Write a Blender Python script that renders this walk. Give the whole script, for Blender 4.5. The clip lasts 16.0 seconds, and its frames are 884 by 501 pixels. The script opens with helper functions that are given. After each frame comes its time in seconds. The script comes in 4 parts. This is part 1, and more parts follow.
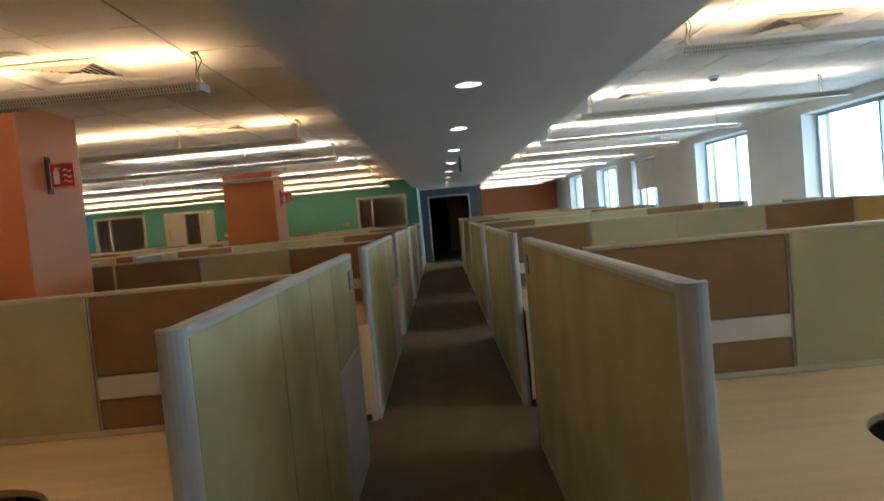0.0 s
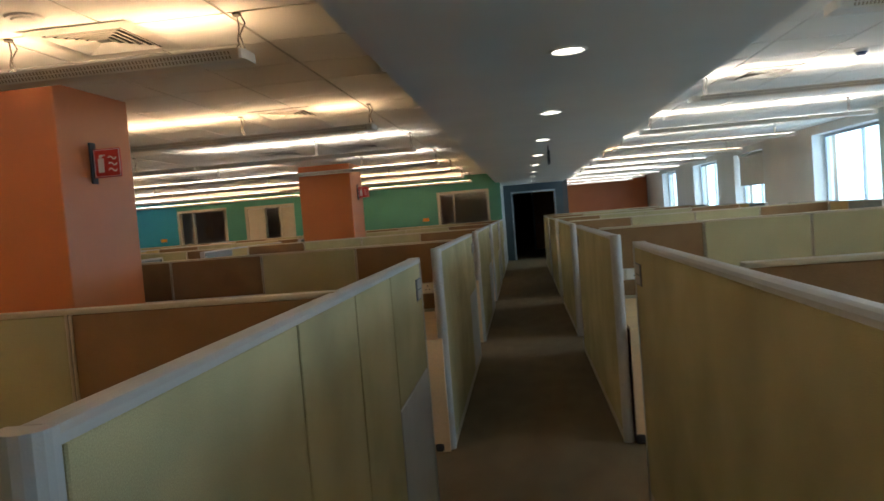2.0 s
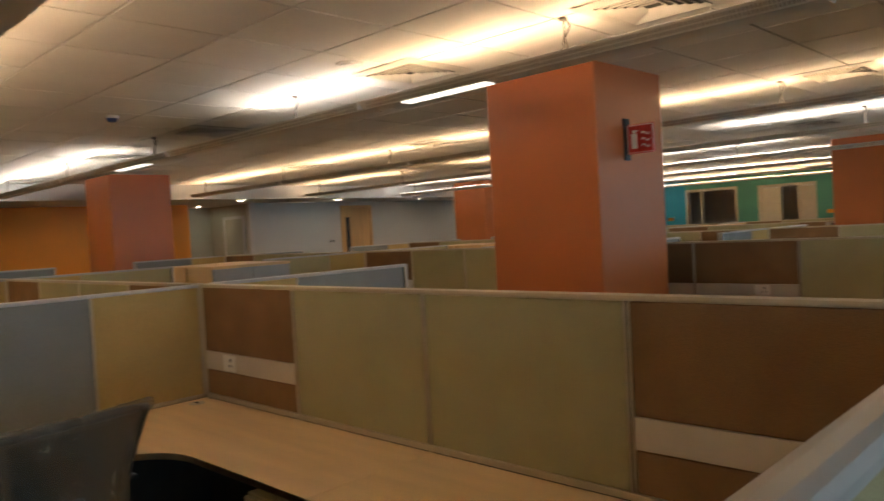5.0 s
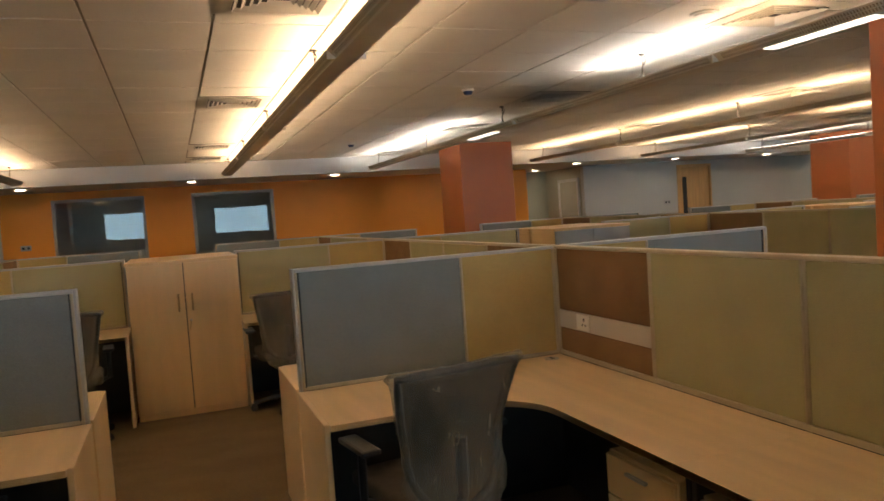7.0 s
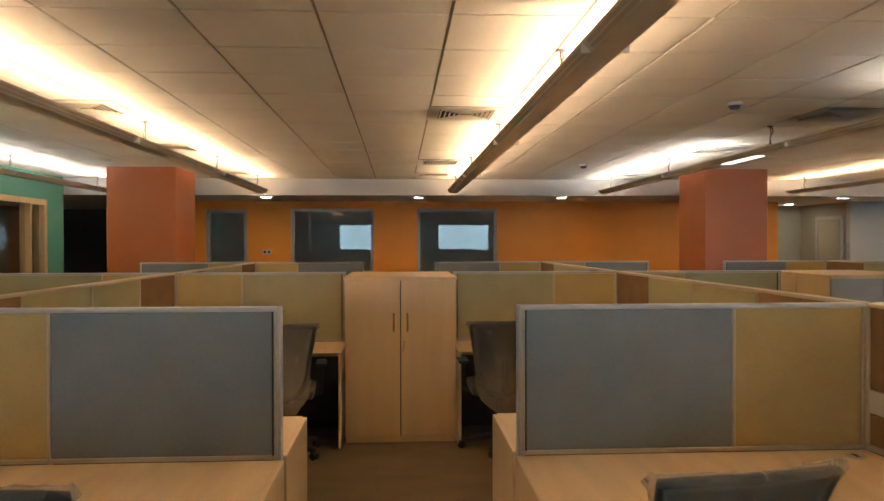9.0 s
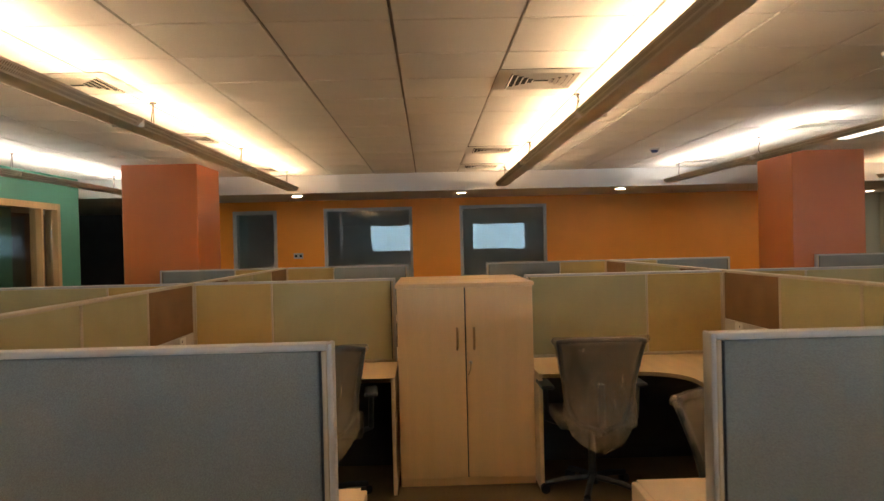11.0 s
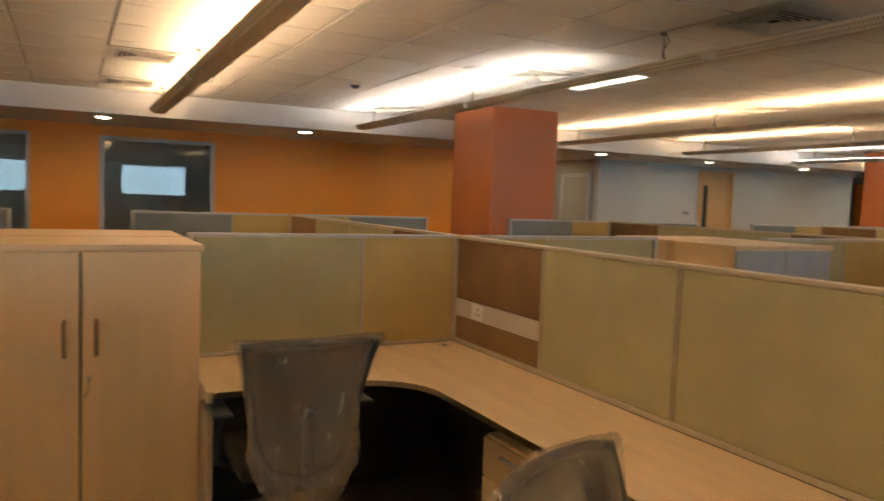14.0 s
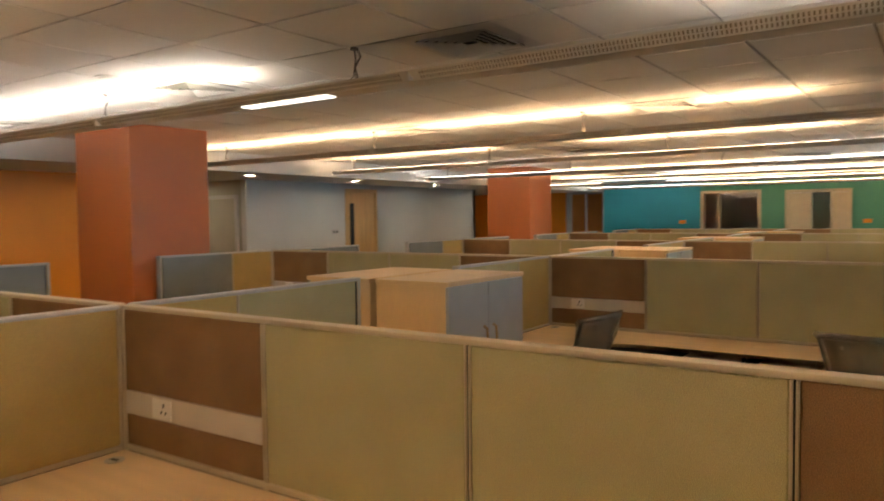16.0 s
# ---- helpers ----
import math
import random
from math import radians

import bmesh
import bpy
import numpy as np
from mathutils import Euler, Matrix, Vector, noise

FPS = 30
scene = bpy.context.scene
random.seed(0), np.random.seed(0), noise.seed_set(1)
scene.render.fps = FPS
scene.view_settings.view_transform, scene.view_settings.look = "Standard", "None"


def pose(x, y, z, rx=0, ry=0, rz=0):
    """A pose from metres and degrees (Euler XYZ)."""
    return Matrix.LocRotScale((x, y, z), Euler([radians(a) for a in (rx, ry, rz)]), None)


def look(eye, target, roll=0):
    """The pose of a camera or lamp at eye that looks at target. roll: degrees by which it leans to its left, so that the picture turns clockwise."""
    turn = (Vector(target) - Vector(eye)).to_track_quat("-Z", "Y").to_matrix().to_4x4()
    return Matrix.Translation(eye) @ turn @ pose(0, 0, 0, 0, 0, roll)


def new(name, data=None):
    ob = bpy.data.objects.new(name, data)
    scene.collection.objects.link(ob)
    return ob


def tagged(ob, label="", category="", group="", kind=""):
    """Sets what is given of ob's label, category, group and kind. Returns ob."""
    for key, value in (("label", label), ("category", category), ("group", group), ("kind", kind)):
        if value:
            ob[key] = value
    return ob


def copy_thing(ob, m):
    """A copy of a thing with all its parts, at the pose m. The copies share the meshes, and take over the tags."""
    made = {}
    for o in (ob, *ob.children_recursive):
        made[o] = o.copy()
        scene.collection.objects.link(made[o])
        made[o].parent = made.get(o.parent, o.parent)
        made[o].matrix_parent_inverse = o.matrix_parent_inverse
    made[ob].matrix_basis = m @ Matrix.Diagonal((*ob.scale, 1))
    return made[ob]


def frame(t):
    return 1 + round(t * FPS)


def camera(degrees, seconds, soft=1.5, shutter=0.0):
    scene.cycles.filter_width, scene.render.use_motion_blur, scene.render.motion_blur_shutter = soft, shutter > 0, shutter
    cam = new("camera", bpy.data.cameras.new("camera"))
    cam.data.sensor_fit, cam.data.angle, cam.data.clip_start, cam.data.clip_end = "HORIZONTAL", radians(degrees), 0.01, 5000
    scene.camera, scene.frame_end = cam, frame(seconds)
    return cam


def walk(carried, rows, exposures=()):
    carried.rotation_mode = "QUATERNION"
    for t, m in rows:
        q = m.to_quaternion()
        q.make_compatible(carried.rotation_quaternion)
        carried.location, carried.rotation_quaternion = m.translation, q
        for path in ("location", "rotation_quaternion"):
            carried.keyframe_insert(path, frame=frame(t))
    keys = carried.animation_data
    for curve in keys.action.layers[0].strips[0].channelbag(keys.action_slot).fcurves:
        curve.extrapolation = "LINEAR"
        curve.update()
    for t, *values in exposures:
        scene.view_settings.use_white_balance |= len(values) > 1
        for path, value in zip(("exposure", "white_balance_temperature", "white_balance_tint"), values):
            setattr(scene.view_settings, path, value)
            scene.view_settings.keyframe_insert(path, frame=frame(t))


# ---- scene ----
cam = camera(62.5, 16.0, shutter=0.35)
PATH = [
    (0, (0.354, 0.454, 1.551), (0.35, 2.452, 1.45), -5.3),
    (0.5, (0.378, 0.71, 1.57), (0.283, 2.708, 1.555), -4.7),
    (1, (0.408, 0.898, 1.574), (0.252, 2.892, 1.552), -3.5),
    (1.5, (0.365, 1.097, 1.577), (0.215, 3.091, 1.56), -3.5),
    (2, (0.319, 1.305, 1.557), (0.091, 3.29, 1.464), -4.6),
    (2.5, (0.333, 1.457, 1.563), (-0.082, 3.413, 1.528), -3.6),
    (3, (0.322, 1.502, 1.566), (-0.21, 3.427, 1.469), -4.2),
    (3.5, (0.18, 1.5, 1.585), (-0.429, 3.404, 1.527), -4.7),
    (4, (0.063, 1.505, 1.566), (-0.783, 3.316, 1.49), -5.9),
    (4.5, (-0.031, 1.569, 1.576), (-1.16, 3.219, 1.514), -4.4),
    (5, (-0.053, 1.608, 1.573), (-1.451, 3.038, 1.516), -3.2),
    (7.5, (-0.172, 1.481, 1.596), (-2.078, 2.08, 1.517), -3.2),
    (8, (-0.364, 1.479, 1.607), (-2.295, 2.001, 1.575), -1.4),
    (8.5, (-0.546, 1.497, 1.597), (-2.524, 1.778, 1.522), -1.5),
    (9, (-0.792, 1.546, 1.605), (-2.788, 1.663, 1.585), -0.1),
    (11.5, (-2.13, 1.29, 1.59), (-4.129, 1.326, 1.569), -1.5),
    (12, (-2.373, 1.288, 1.584), (-4.369, 1.413, 1.554), -0.5),
    (12.5, (-2.68, 1.338, 1.576), (-4.651, 1.673, 1.51), 1.2),
    (13, (-2.96, 1.336, 1.59), (-4.856, 1.972, 1.572), 2.5),
    (13.5, (-3.266, 1.397, 1.572), (-5.111, 2.162, 1.485), 2.0),
    (14, (-3.536, 1.515, 1.557), (-5.31, 2.427, 1.416), 2.0),
    (14.5, (-3.802, 1.577, 1.575), (-5.321, 2.868, 1.413), 0.1),
    (15, (-3.977, 1.662, 1.6), (-5.387, 3.065, 1.394), 0.8),
    (15.5, (-4.125, 1.733, 1.658), (-5.456, 3.214, 1.465), 0.3),
    (16, (-4.369, 1.745, 1.701), (-5.496, 3.394, 1.61), -0.7),
]
walk(cam, [(t, look(e, a, r)) for t, e, a, r in PATH], exposures=[(0, 0.03), (1.4, 0.02), (2.0, -0.15), (2.6, -0.28), (3.8, -0.35), (5, -0.18), (7.5, 0.06), (9, 0.25), (12.5, 0.27), (14.5, 0.42), (16, 0.40)])

# ---- light and exposure ----
world = bpy.data.worlds.new("sky")
scene.world = world
world.use_nodes = True
wn = world.node_tree.nodes
sky = wn.new("ShaderNodeTexSky")
sky.sky_type, sky.sun_disc = "NISHITA", False
sky.sun_elevation, sky.sun_rotation = radians(50), radians(250)
wn["Background"].inputs["Strength"].default_value = 0.15
world.node_tree.links.new(sky.outputs["Color"], wn["Background"].inputs["Color"])
sun_data = bpy.data.lights.new("sun", "SUN")
sun_data.energy, sun_data.angle, sun_data.color = 1.2, radians(12), (1.0, 0.95, 0.88)
sun = new("sun", sun_data)
sun.matrix_world = pose(0, 0, 30, 40, 0, 250 - 180)

EAST_WINDOWS = [(-1.2, 0.7), (3.3, 5.7), (8.35, 10.9), (12.75, 15.25), (18.0, 20.2), (21.8, 24.5), (27.1, 29.5)]
for wa, wb in EAST_WINDOWS:
    ld = bpy.data.lights.new("window_daylight", "AREA")
    ld.shape, ld.size, ld.size_y = "RECTANGLE", wb - wa, 1.5
    ld.energy, ld.color = 20.0 * (wb - wa) * 1.5, (0.52, 0.79, 1.0)
    new("window_daylight", ld).matrix_world = look((6.02, (wa + wb) / 2, 1.72), (0, (wa + wb) / 2, 1.72))

LAMP_WARM, LAMP_COOL = 24.5, 24.5
DOWN_AISLE, DOWN_WEST = 9.0, 90.0

# ---- materials ----


def mat(name, color, rough=0.6, metal=0.0, vary=0.12, scale=6.0, grain=0.0, grain_scale=300.0, stretch=(1, 1, 1), spec=0.5, rand=0.0):
    """Painted, woven or moulded surface: broad blotches of wear, fine grain and bump."""
    m = bpy.data.materials.new(name)
    m.use_nodes = True
    nt = m.node_tree
    n, l = nt.nodes, nt.links
    b = n["Principled BSDF"]
    b.inputs["Roughness"].default_value = rough
    b.inputs["Metallic"].default_value = metal
    b.inputs["Specular IOR Level"].default_value = spec
    co = n.new("ShaderNodeTexCoord")
    mp = n.new("ShaderNodeMapping")
    mp.inputs["Scale"].default_value = stretch
    l.new(co.outputs["Object"], mp.inputs["Vector"])
    big = n.new("ShaderNodeTexNoise")
    big.inputs["Scale"].default_value = scale
    big.inputs["Detail"].default_value = 4
    l.new(mp.outputs["Vector"], big.inputs["Vector"])
    fine = n.new("ShaderNodeTexNoise")
    fine.inputs["Scale"].default_value = grain_scale
    fine.inputs["Detail"].default_value = 2
    l.new(mp.outputs["Vector"], fine.inputs["Vector"])
    rng = n.new("ShaderNodeMapRange")
    rng.inputs["From Min"].default_value, rng.inputs["From Max"].default_value = 0.3, 0.7
    rng.inputs["To Min"].default_value, rng.inputs["To Max"].default_value = 1 - vary, 1 + vary * 0.6
    l.new(big.outputs["Fac"], rng.inputs["Value"])
    rng2 = n.new("ShaderNodeMapRange")
    rng2.inputs["From Min"].default_value, rng2.inputs["From Max"].default_value = 0.3, 0.7
    rng2.inputs["To Min"].default_value, rng2.inputs["To Max"].default_value = 1 - grain, 1 + grain
    l.new(fine.outputs["Fac"], rng2.inputs["Value"])
    mul = n.new("ShaderNodeMath")
    mul.operation = "MULTIPLY"
    l.new(rng.outputs["Result"], mul.inputs[0])
    l.new(rng2.outputs["Result"], mul.inputs[1])
    last = mul.outputs[0]
    if rand:
        oi = n.new("ShaderNodeObjectInfo")
        r3 = n.new("ShaderNodeMapRange")
        r3.inputs["To Min"].default_value, r3.inputs["To Max"].default_value = 1 - rand, 1 + rand
        l.new(oi.outputs["Random"], r3.inputs["Value"])
        m2 = n.new("ShaderNodeMath")
        m2.operation = "MULTIPLY"
        l.new(last, m2.inputs[0])
        l.new(r3.outputs["Result"], m2.inputs[1])
        last = m2.outputs[0]
    sc = n.new("ShaderNodeVectorMath")
    sc.operation = "SCALE"
    sc.inputs[0].default_value = color
    l.new(last, sc.inputs["Scale"])
    l.new(sc.outputs["Vector"], b.inputs["Base Color"])
    bump = n.new("ShaderNodeBump")
    bump.inputs["Strength"].default_value = 0.15 + min(grain, 0.5)
    bump.inputs["Distance"].default_value = 0.002
    l.new(fine.outputs["Fac"], bump.inputs["Height"])
    l.new(bump.outputs["Normal"], b.inputs["Normal"])
    return m


def glow(name, color, strength):
    m = bpy.data.materials.new(name)
    m.use_nodes = True
    b = m.node_tree.nodes["Principled BSDF"]
    b.inputs["Base Color"].default_value = (0.8, 0.8, 0.8, 1)
    b.inputs["Emission Color"].default_value = (*color, 1)
    b.inputs["Emission Strength"].default_value = strength
    return m


def glass(name, color=(1, 1, 1), rough=0.0):
    m = bpy.data.materials.new(name)
    m.use_nodes = True
    b = m.node_tree.nodes["Principled BSDF"]
    b.inputs["Base Color"].default_value = (*color, 1)
    b.inputs["Roughness"].default_value = rough
    b.inputs["Transmission Weight"].default_value = 1.0
    b.inputs["IOR"].default_value = 1.5
    return m


def carpet_mat():
    m = mat("carpet", (0.19, 0.138, 0.078), 0.95, vary=0.12, scale=3, grain=0.35, grain_scale=120, stretch=(1.6, 0.8, 1), spec=0.1)
    return m


def film_mat():
    """Thin milky film: almost clear where it lies smooth, whiter along its creases."""
    m = bpy.data.materials.new("plastic_film")
    m.use_nodes = True
    nt = m.node_tree
    n, l = nt.nodes, nt.links
    b = n["Principled BSDF"]
    b.inputs["Base Color"].default_value = (0.86, 0.72, 0.55, 1)
    b.inputs["Roughness"].default_value = 0.5
    co = n.new("ShaderNodeTexCoord")
    mp = n.new("ShaderNodeMapping")
    mp.inputs["Scale"].default_value = (1.2, 2.2, 0.6)
    l.new(co.outputs["Object"], mp.inputs["Vector"])

    def ridge(scale, width, height):
        """Thin lines where a warped noise crosses its middle."""
        ns = n.new("ShaderNodeTexNoise")
        ns.inputs["Scale"].default_value, ns.inputs["Detail"].default_value, ns.inputs["Distortion"].default_value = scale, 2.0, 0.5
        l.new(mp.outputs["Vector"], ns.inputs["Vector"])
        sub = n.new("ShaderNodeMath")
        sub.operation = "SUBTRACT"
        sub.inputs[1].default_value = 0.5
        l.new(ns.outputs["Fac"], sub.inputs[0])
        ab = n.new("ShaderNodeMath")
        ab.operation = "ABSOLUTE"
        l.new(sub.outputs[0], ab.inputs[0])
        rg = n.new("ShaderNodeMapRange")
        rg.inputs["From Min"].default_value, rg.inputs["From Max"].default_value = 0.0, width
        rg.inputs["To Min"].default_value, rg.inputs["To Max"].default_value = height, 0.0
        l.new(ab.outputs[0], rg.inputs["Value"])
        return rg.outputs["Result"], ns.outputs["Fac"]

    r1, f1 = ridge(4.0, 0.16, 0.12)
    r2, f2 = ridge(11.0, 0.14, 0.05)
    veil = n.new("ShaderNodeMapRange")
    veil.inputs["From Min"].default_value, veil.inputs["From Max"].default_value = 0.35, 0.75
    veil.inputs["To Min"].default_value, veil.inputs["To Max"].default_value = 0.09, 0.26
    l.new(f1, veil.inputs["Value"])
    last = veil.outputs["Result"]
    for r_ in (r1, r2):
        ad = n.new("ShaderNodeMath")
        l.new(last, ad.inputs[0])
        l.new(r_, ad.inputs[1])
        last = ad.outputs[0]
    l.new(last, b.inputs["Alpha"])
    bump = n.new("ShaderNodeBump")
    bump.inputs["Strength"].default_value, bump.inputs["Distance"].default_value = 0.18, 0.02
    l.new(last, bump.inputs["Height"])
    l.new(bump.outputs["Normal"], b.inputs["Normal"])
    return m


M_CARPET = carpet_mat()
M_CEIL = mat("ceiling_tile", (0.74, 0.72, 0.67), 0.9, vary=0.05, scale=2, grain=0.06, grain_scale=220)
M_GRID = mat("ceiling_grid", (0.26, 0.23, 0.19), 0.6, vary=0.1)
M_SOFFIT = mat("soffit_paint", (0.68, 0.68, 0.67), 0.8, vary=0.05, scale=1.2, grain=0.03)
M_WHITE = mat("white_wall_paint", (0.72, 0.72, 0.70), 0.75, vary=0.06, scale=1.0, grain=0.03)
# Wall white taken down to grey so these walls render less bright.
M_LOWWHITE = mat("lowered_white_wall", (0.45, 0.445, 0.42), 0.75, vary=0.06, scale=1.0, grain=0.03)
M_NICHE = mat("olive_grey_paint", (0.30, 0.29, 0.23), 0.7, vary=0.08, scale=1.2, grain=0.03)
M_ORANGE = mat("orange_wall_paint", (0.72, 0.25, 0.012), 0.55, vary=0.08, scale=1.3, grain=0.03)
M_COLUMN = mat("orange_column_paint", (0.46, 0.13, 0.03), 0.42, vary=0.07, scale=1.5, grain=0.03)
M_GREEN = mat("green_wall_paint", (0.08, 0.28, 0.19), 0.6, vary=0.08, scale=1.2, grain=0.03)
M_TEAL = mat("teal_wall", (0.02, 0.26, 0.35), 0.6, vary=0.08, scale=1.2, grain=0.03)
M_BROWN = mat("brown_panel_fabric", (0.255, 0.155, 0.078), 0.95, vary=0.12, scale=5, grain=0.3, grain_scale=420, spec=0.15, rand=0.07)
M_SAGE = mat("sage_panel_fabric", (0.425, 0.385, 0.22), 0.95, vary=0.07, scale=4, grain=0.22, grain_scale=420, spec=0.15, rand=0.05)
M_GREY = mat("grey_panel_fabric", (0.225, 0.245, 0.24), 0.95, vary=0.07, scale=4, grain=0.22, grain_scale=420, spec=0.15, rand=0.05)
M_YELLOW = mat("mustard_panel_fabric", (0.49, 0.36, 0.148), 0.95, vary=0.08, scale=4, grain=0.22, grain_scale=420, spec=0.15, rand=0.05)
M_CREAM = mat("cream_panel_fabric", (0.47, 0.41, 0.23), 0.92, vary=0.18, scale=2.2, grain=0.15, grain_scale=420, spec=0.15, rand=0.05)
M_FRAME = mat("beige_aluminium", (0.50, 0.42, 0.29), 0.42, vary=0.06, scale=8, spec=0.5)
M_POST = mat("pale_end_post", (0.45, 0.44, 0.42), 0.35, vary=0.06, scale=8)
M_STRIP = mat("power_strip_plastic", (0.58, 0.53, 0.46), 0.5, vary=0.06)
M_SOCKET = mat("socket_plastic", (0.80, 0.78, 0.73), 0.35, vary=0.03)
M_DARK = mat("dark_plastic", (0.02, 0.02, 0.022), 0.5, vary=0.2)
# Near-black of the modesty boards, also holding the dark under the desks.
M_UNDERDESK = mat("underdesk_board_dark", (0.045, 0.038, 0.033), 0.7, vary=0.2)
M_DESK = mat("maple_desk_laminate", (0.78, 0.58, 0.35), 0.38, vary=0.10, scale=1.5, grain=0.05, grain_scale=90, stretch=(1, 8, 1))
M_EDGE = mat("desk_edge_band", (0.50, 0.33, 0.17), 0.45, vary=0.08)
M_CAB = mat("maple_cabinet_laminate", (0.74, 0.51, 0.26), 0.40, vary=0.08, scale=1.6, grain=0.02, grain_scale=45, stretch=(2, 5, 0.5))
M_CABGREY = mat("grey_cabinet_laminate", (0.38, 0.37, 0.355), 0.5, vary=0.06)
M_WOOD = mat("beech_door_wood", (0.60, 0.36, 0.15), 0.45, vary=0.15, scale=3, grain=0.08, grain_scale=80, stretch=(6, 6, 0.5))
M_HANDLEDARK = mat("dark_holder_plastic", (0.05, 0.055, 0.07), 0.4)
M_METAL = mat("brushed_steel", (0.55, 0.52, 0.48), 0.35, 1.0, vary=0.1)
M_HANDLE = mat("aged_brass", (0.42, 0.27, 0.13), 0.35, 0.8)
M_LAMP = mat("lamp_housing_enamel", (0.72, 0.66, 0.57), 0.45, 0.0, vary=0.06)
M_HOLE = mat("lamp_perforation", (0.33, 0.26, 0.18), 0.8)
M_WIRE = mat("steel_wire", (0.16, 0.14, 0.12), 0.5, 0.6)
M_VENT = mat("vent_enamel", (0.66, 0.64, 0.59), 0.5, vary=0.06)
M_VENTDARK = mat("vent_throat", (0.03, 0.028, 0.025), 0.8)
M_CHAIRMESH = mat("chair_mesh_fabric", (0.062, 0.050, 0.038), 0.9, vary=0.2, scale=20, grain=0.4, grain_scale=500)
M_CHAIRBLACK = mat("chair_black_plastic", (0.022, 0.022, 0.024), 0.4, vary=0.15)
M_FILM = film_mat()
M_RED = mat("fire_sign_red", (0.55, 0.03, 0.02), 0.4, vary=0.05)
M_SIGNWHITE = mat("fire_sign_white", (0.8, 0.78, 0.75), 0.4, vary=0.03)
M_GLASS = glass("window_glass", (0.93, 0.98, 1.0))
M_DGLASS = glass("tinted_partition_glass", (0.86, 0.87, 0.84))
# Dark grey carries the missing light of corridor and lobby in the wall colour.
M_UNLIT = mat("unlit_room_dark", (0.10, 0.10, 0.10), 0.8, vary=0.1)
M_ROOM = mat("meeting_room_paint", (0.62, 0.60, 0.54), 0.8, vary=0.1)
M_WFRAME = mat("window_frame_aluminium", (0.42, 0.46, 0.50), 0.4, 0.3, vary=0.05)
M_PORTAL = mat("portal_enamel", (0.06, 0.085, 0.10), 0.45, vary=0.1)
M_BLIND = mat("roller_blind_fabric", (0.66, 0.63, 0.56), 0.9, vary=0.04)
M_GROUND = mat("outside_ground", (0.42, 0.43, 0.42), 0.9, vary=0.15, scale=0.2)
G_WARM = glow("warm_tube", (1.0, 0.685, 0.42), LAMP_WARM)
G_COOL = glow("cool_tube", (1.0, 0.91, 0.84), LAMP_COOL)
G_DOWN = glow("downlight_lens", (1.0, 0.93, 0.82), DOWN_AISLE)
G_DOWNW = glow("downlight_lens_warm", (1.0, 0.86, 0.62), DOWN_WEST)
G_OFF = mat("unlit_tube", (0.75, 0.75, 0.72), 0.3)

# ---- mesh helpers ----


def box(bm, x0, x1, y0, y1, z0, z1, bevel=0.0, seg=1):
    r = bmesh.ops.create_cube(bm, size=1.0)
    vs = r["verts"]
    for v in vs:
        v.co = Vector(((x0 + x1) / 2 + v.co.x * (x1 - x0), (y0 + y1) / 2 + v.co.y * (y1 - y0), (z0 + z1) / 2 + v.co.z * (z1 - z0)))
    if bevel:
        es = list({e for v in vs for e in v.link_edges})
        bmesh.ops.bevel(bm, geom=es, offset=bevel, segments=seg, affect="EDGES", profile=0.6)
    return bm


def boxes(*dims, bevel=0.0, seg=1):
    bm = bmesh.new()
    for d in dims:
        box(bm, *d, bevel=bevel, seg=seg)
    return bm


def cyl(bm, r0, r1, z0, z1, n=16, x=0.0, y=0.0):
    m = Matrix.Translation((x, y, (z0 + z1) / 2))
    bmesh.ops.create_cone(bm, cap_ends=True, segments=n, radius1=r0, radius2=r1, depth=z1 - z0, matrix=m)
    return bm


def prism(pts, z0, z1):
    """A plate with the outline pts, from z0 to z1."""
    bm = bmesh.new()
    lo = [bm.verts.new((x, y, z0)) for x, y in pts]
    hi = [bm.verts.new((x, y, z1)) for x, y in pts]
    n = len(pts)
    bm.faces.new(hi)
    bm.faces.new(lo[::-1])
    for i in range(n):
        bm.faces.new((lo[i], lo[(i + 1) % n], hi[(i + 1) % n], hi[i]))
    bmesh.ops.recalc_face_normals(bm, faces=bm.faces)
    return bm


def rod(bm, pts, r, n=8):
    """A round bar through pts."""
    rings = []
    for i, p in enumerate(pts):
        p = Vector(p)
        d = (Vector(pts[min(i + 1, len(pts) - 1)]) - Vector(pts[max(i - 1, 0)])).normalized()
        u = d.orthogonal().normalized() if not rings else (rings[-1][1] - d * rings[-1][1].dot(d)).normalized()
        w = d.cross(u)
        rings.append(([bm.verts.new(p + r * (math.cos(a) * u + math.sin(a) * w)) for a in (2 * math.pi * k / n for k in range(n))], u))
    for (a, _), (b, _) in zip(rings, rings[1:]):
        for k in range(n):
            bm.faces.new((a[k], a[(k + 1) % n], b[(k + 1) % n], b[k]))
    bm.faces.new(rings[0][0][::-1])
    bm.faces.new(rings[-1][0])
    return bm


def finish(name, bm, material, smooth=False):
    me = bpy.data.meshes.new(name)
    bm.to_mesh(me)
    bm.free()
    me.materials.append(material)
    if smooth:
        me.polygons.foreach_set("use_smooth", [True] * len(me.polygons))
    return me


def part(name, bm, material, parent, label="", smooth=False):
    ob = new(name, finish(name, bm, material, smooth))
    ob.parent = parent
    if label:
        tagged(ob, label)
    return ob


def share(name, mesh, parent, at=(0, 0, 0)):
    ob = new(name, mesh)
    ob.parent = parent
    ob.location = at
    return ob


def thing(name, m, label, category, group="", kind=""):
    ob = new(name)
    ob.matrix_basis = m
    return tagged(ob, label, category, group, kind)


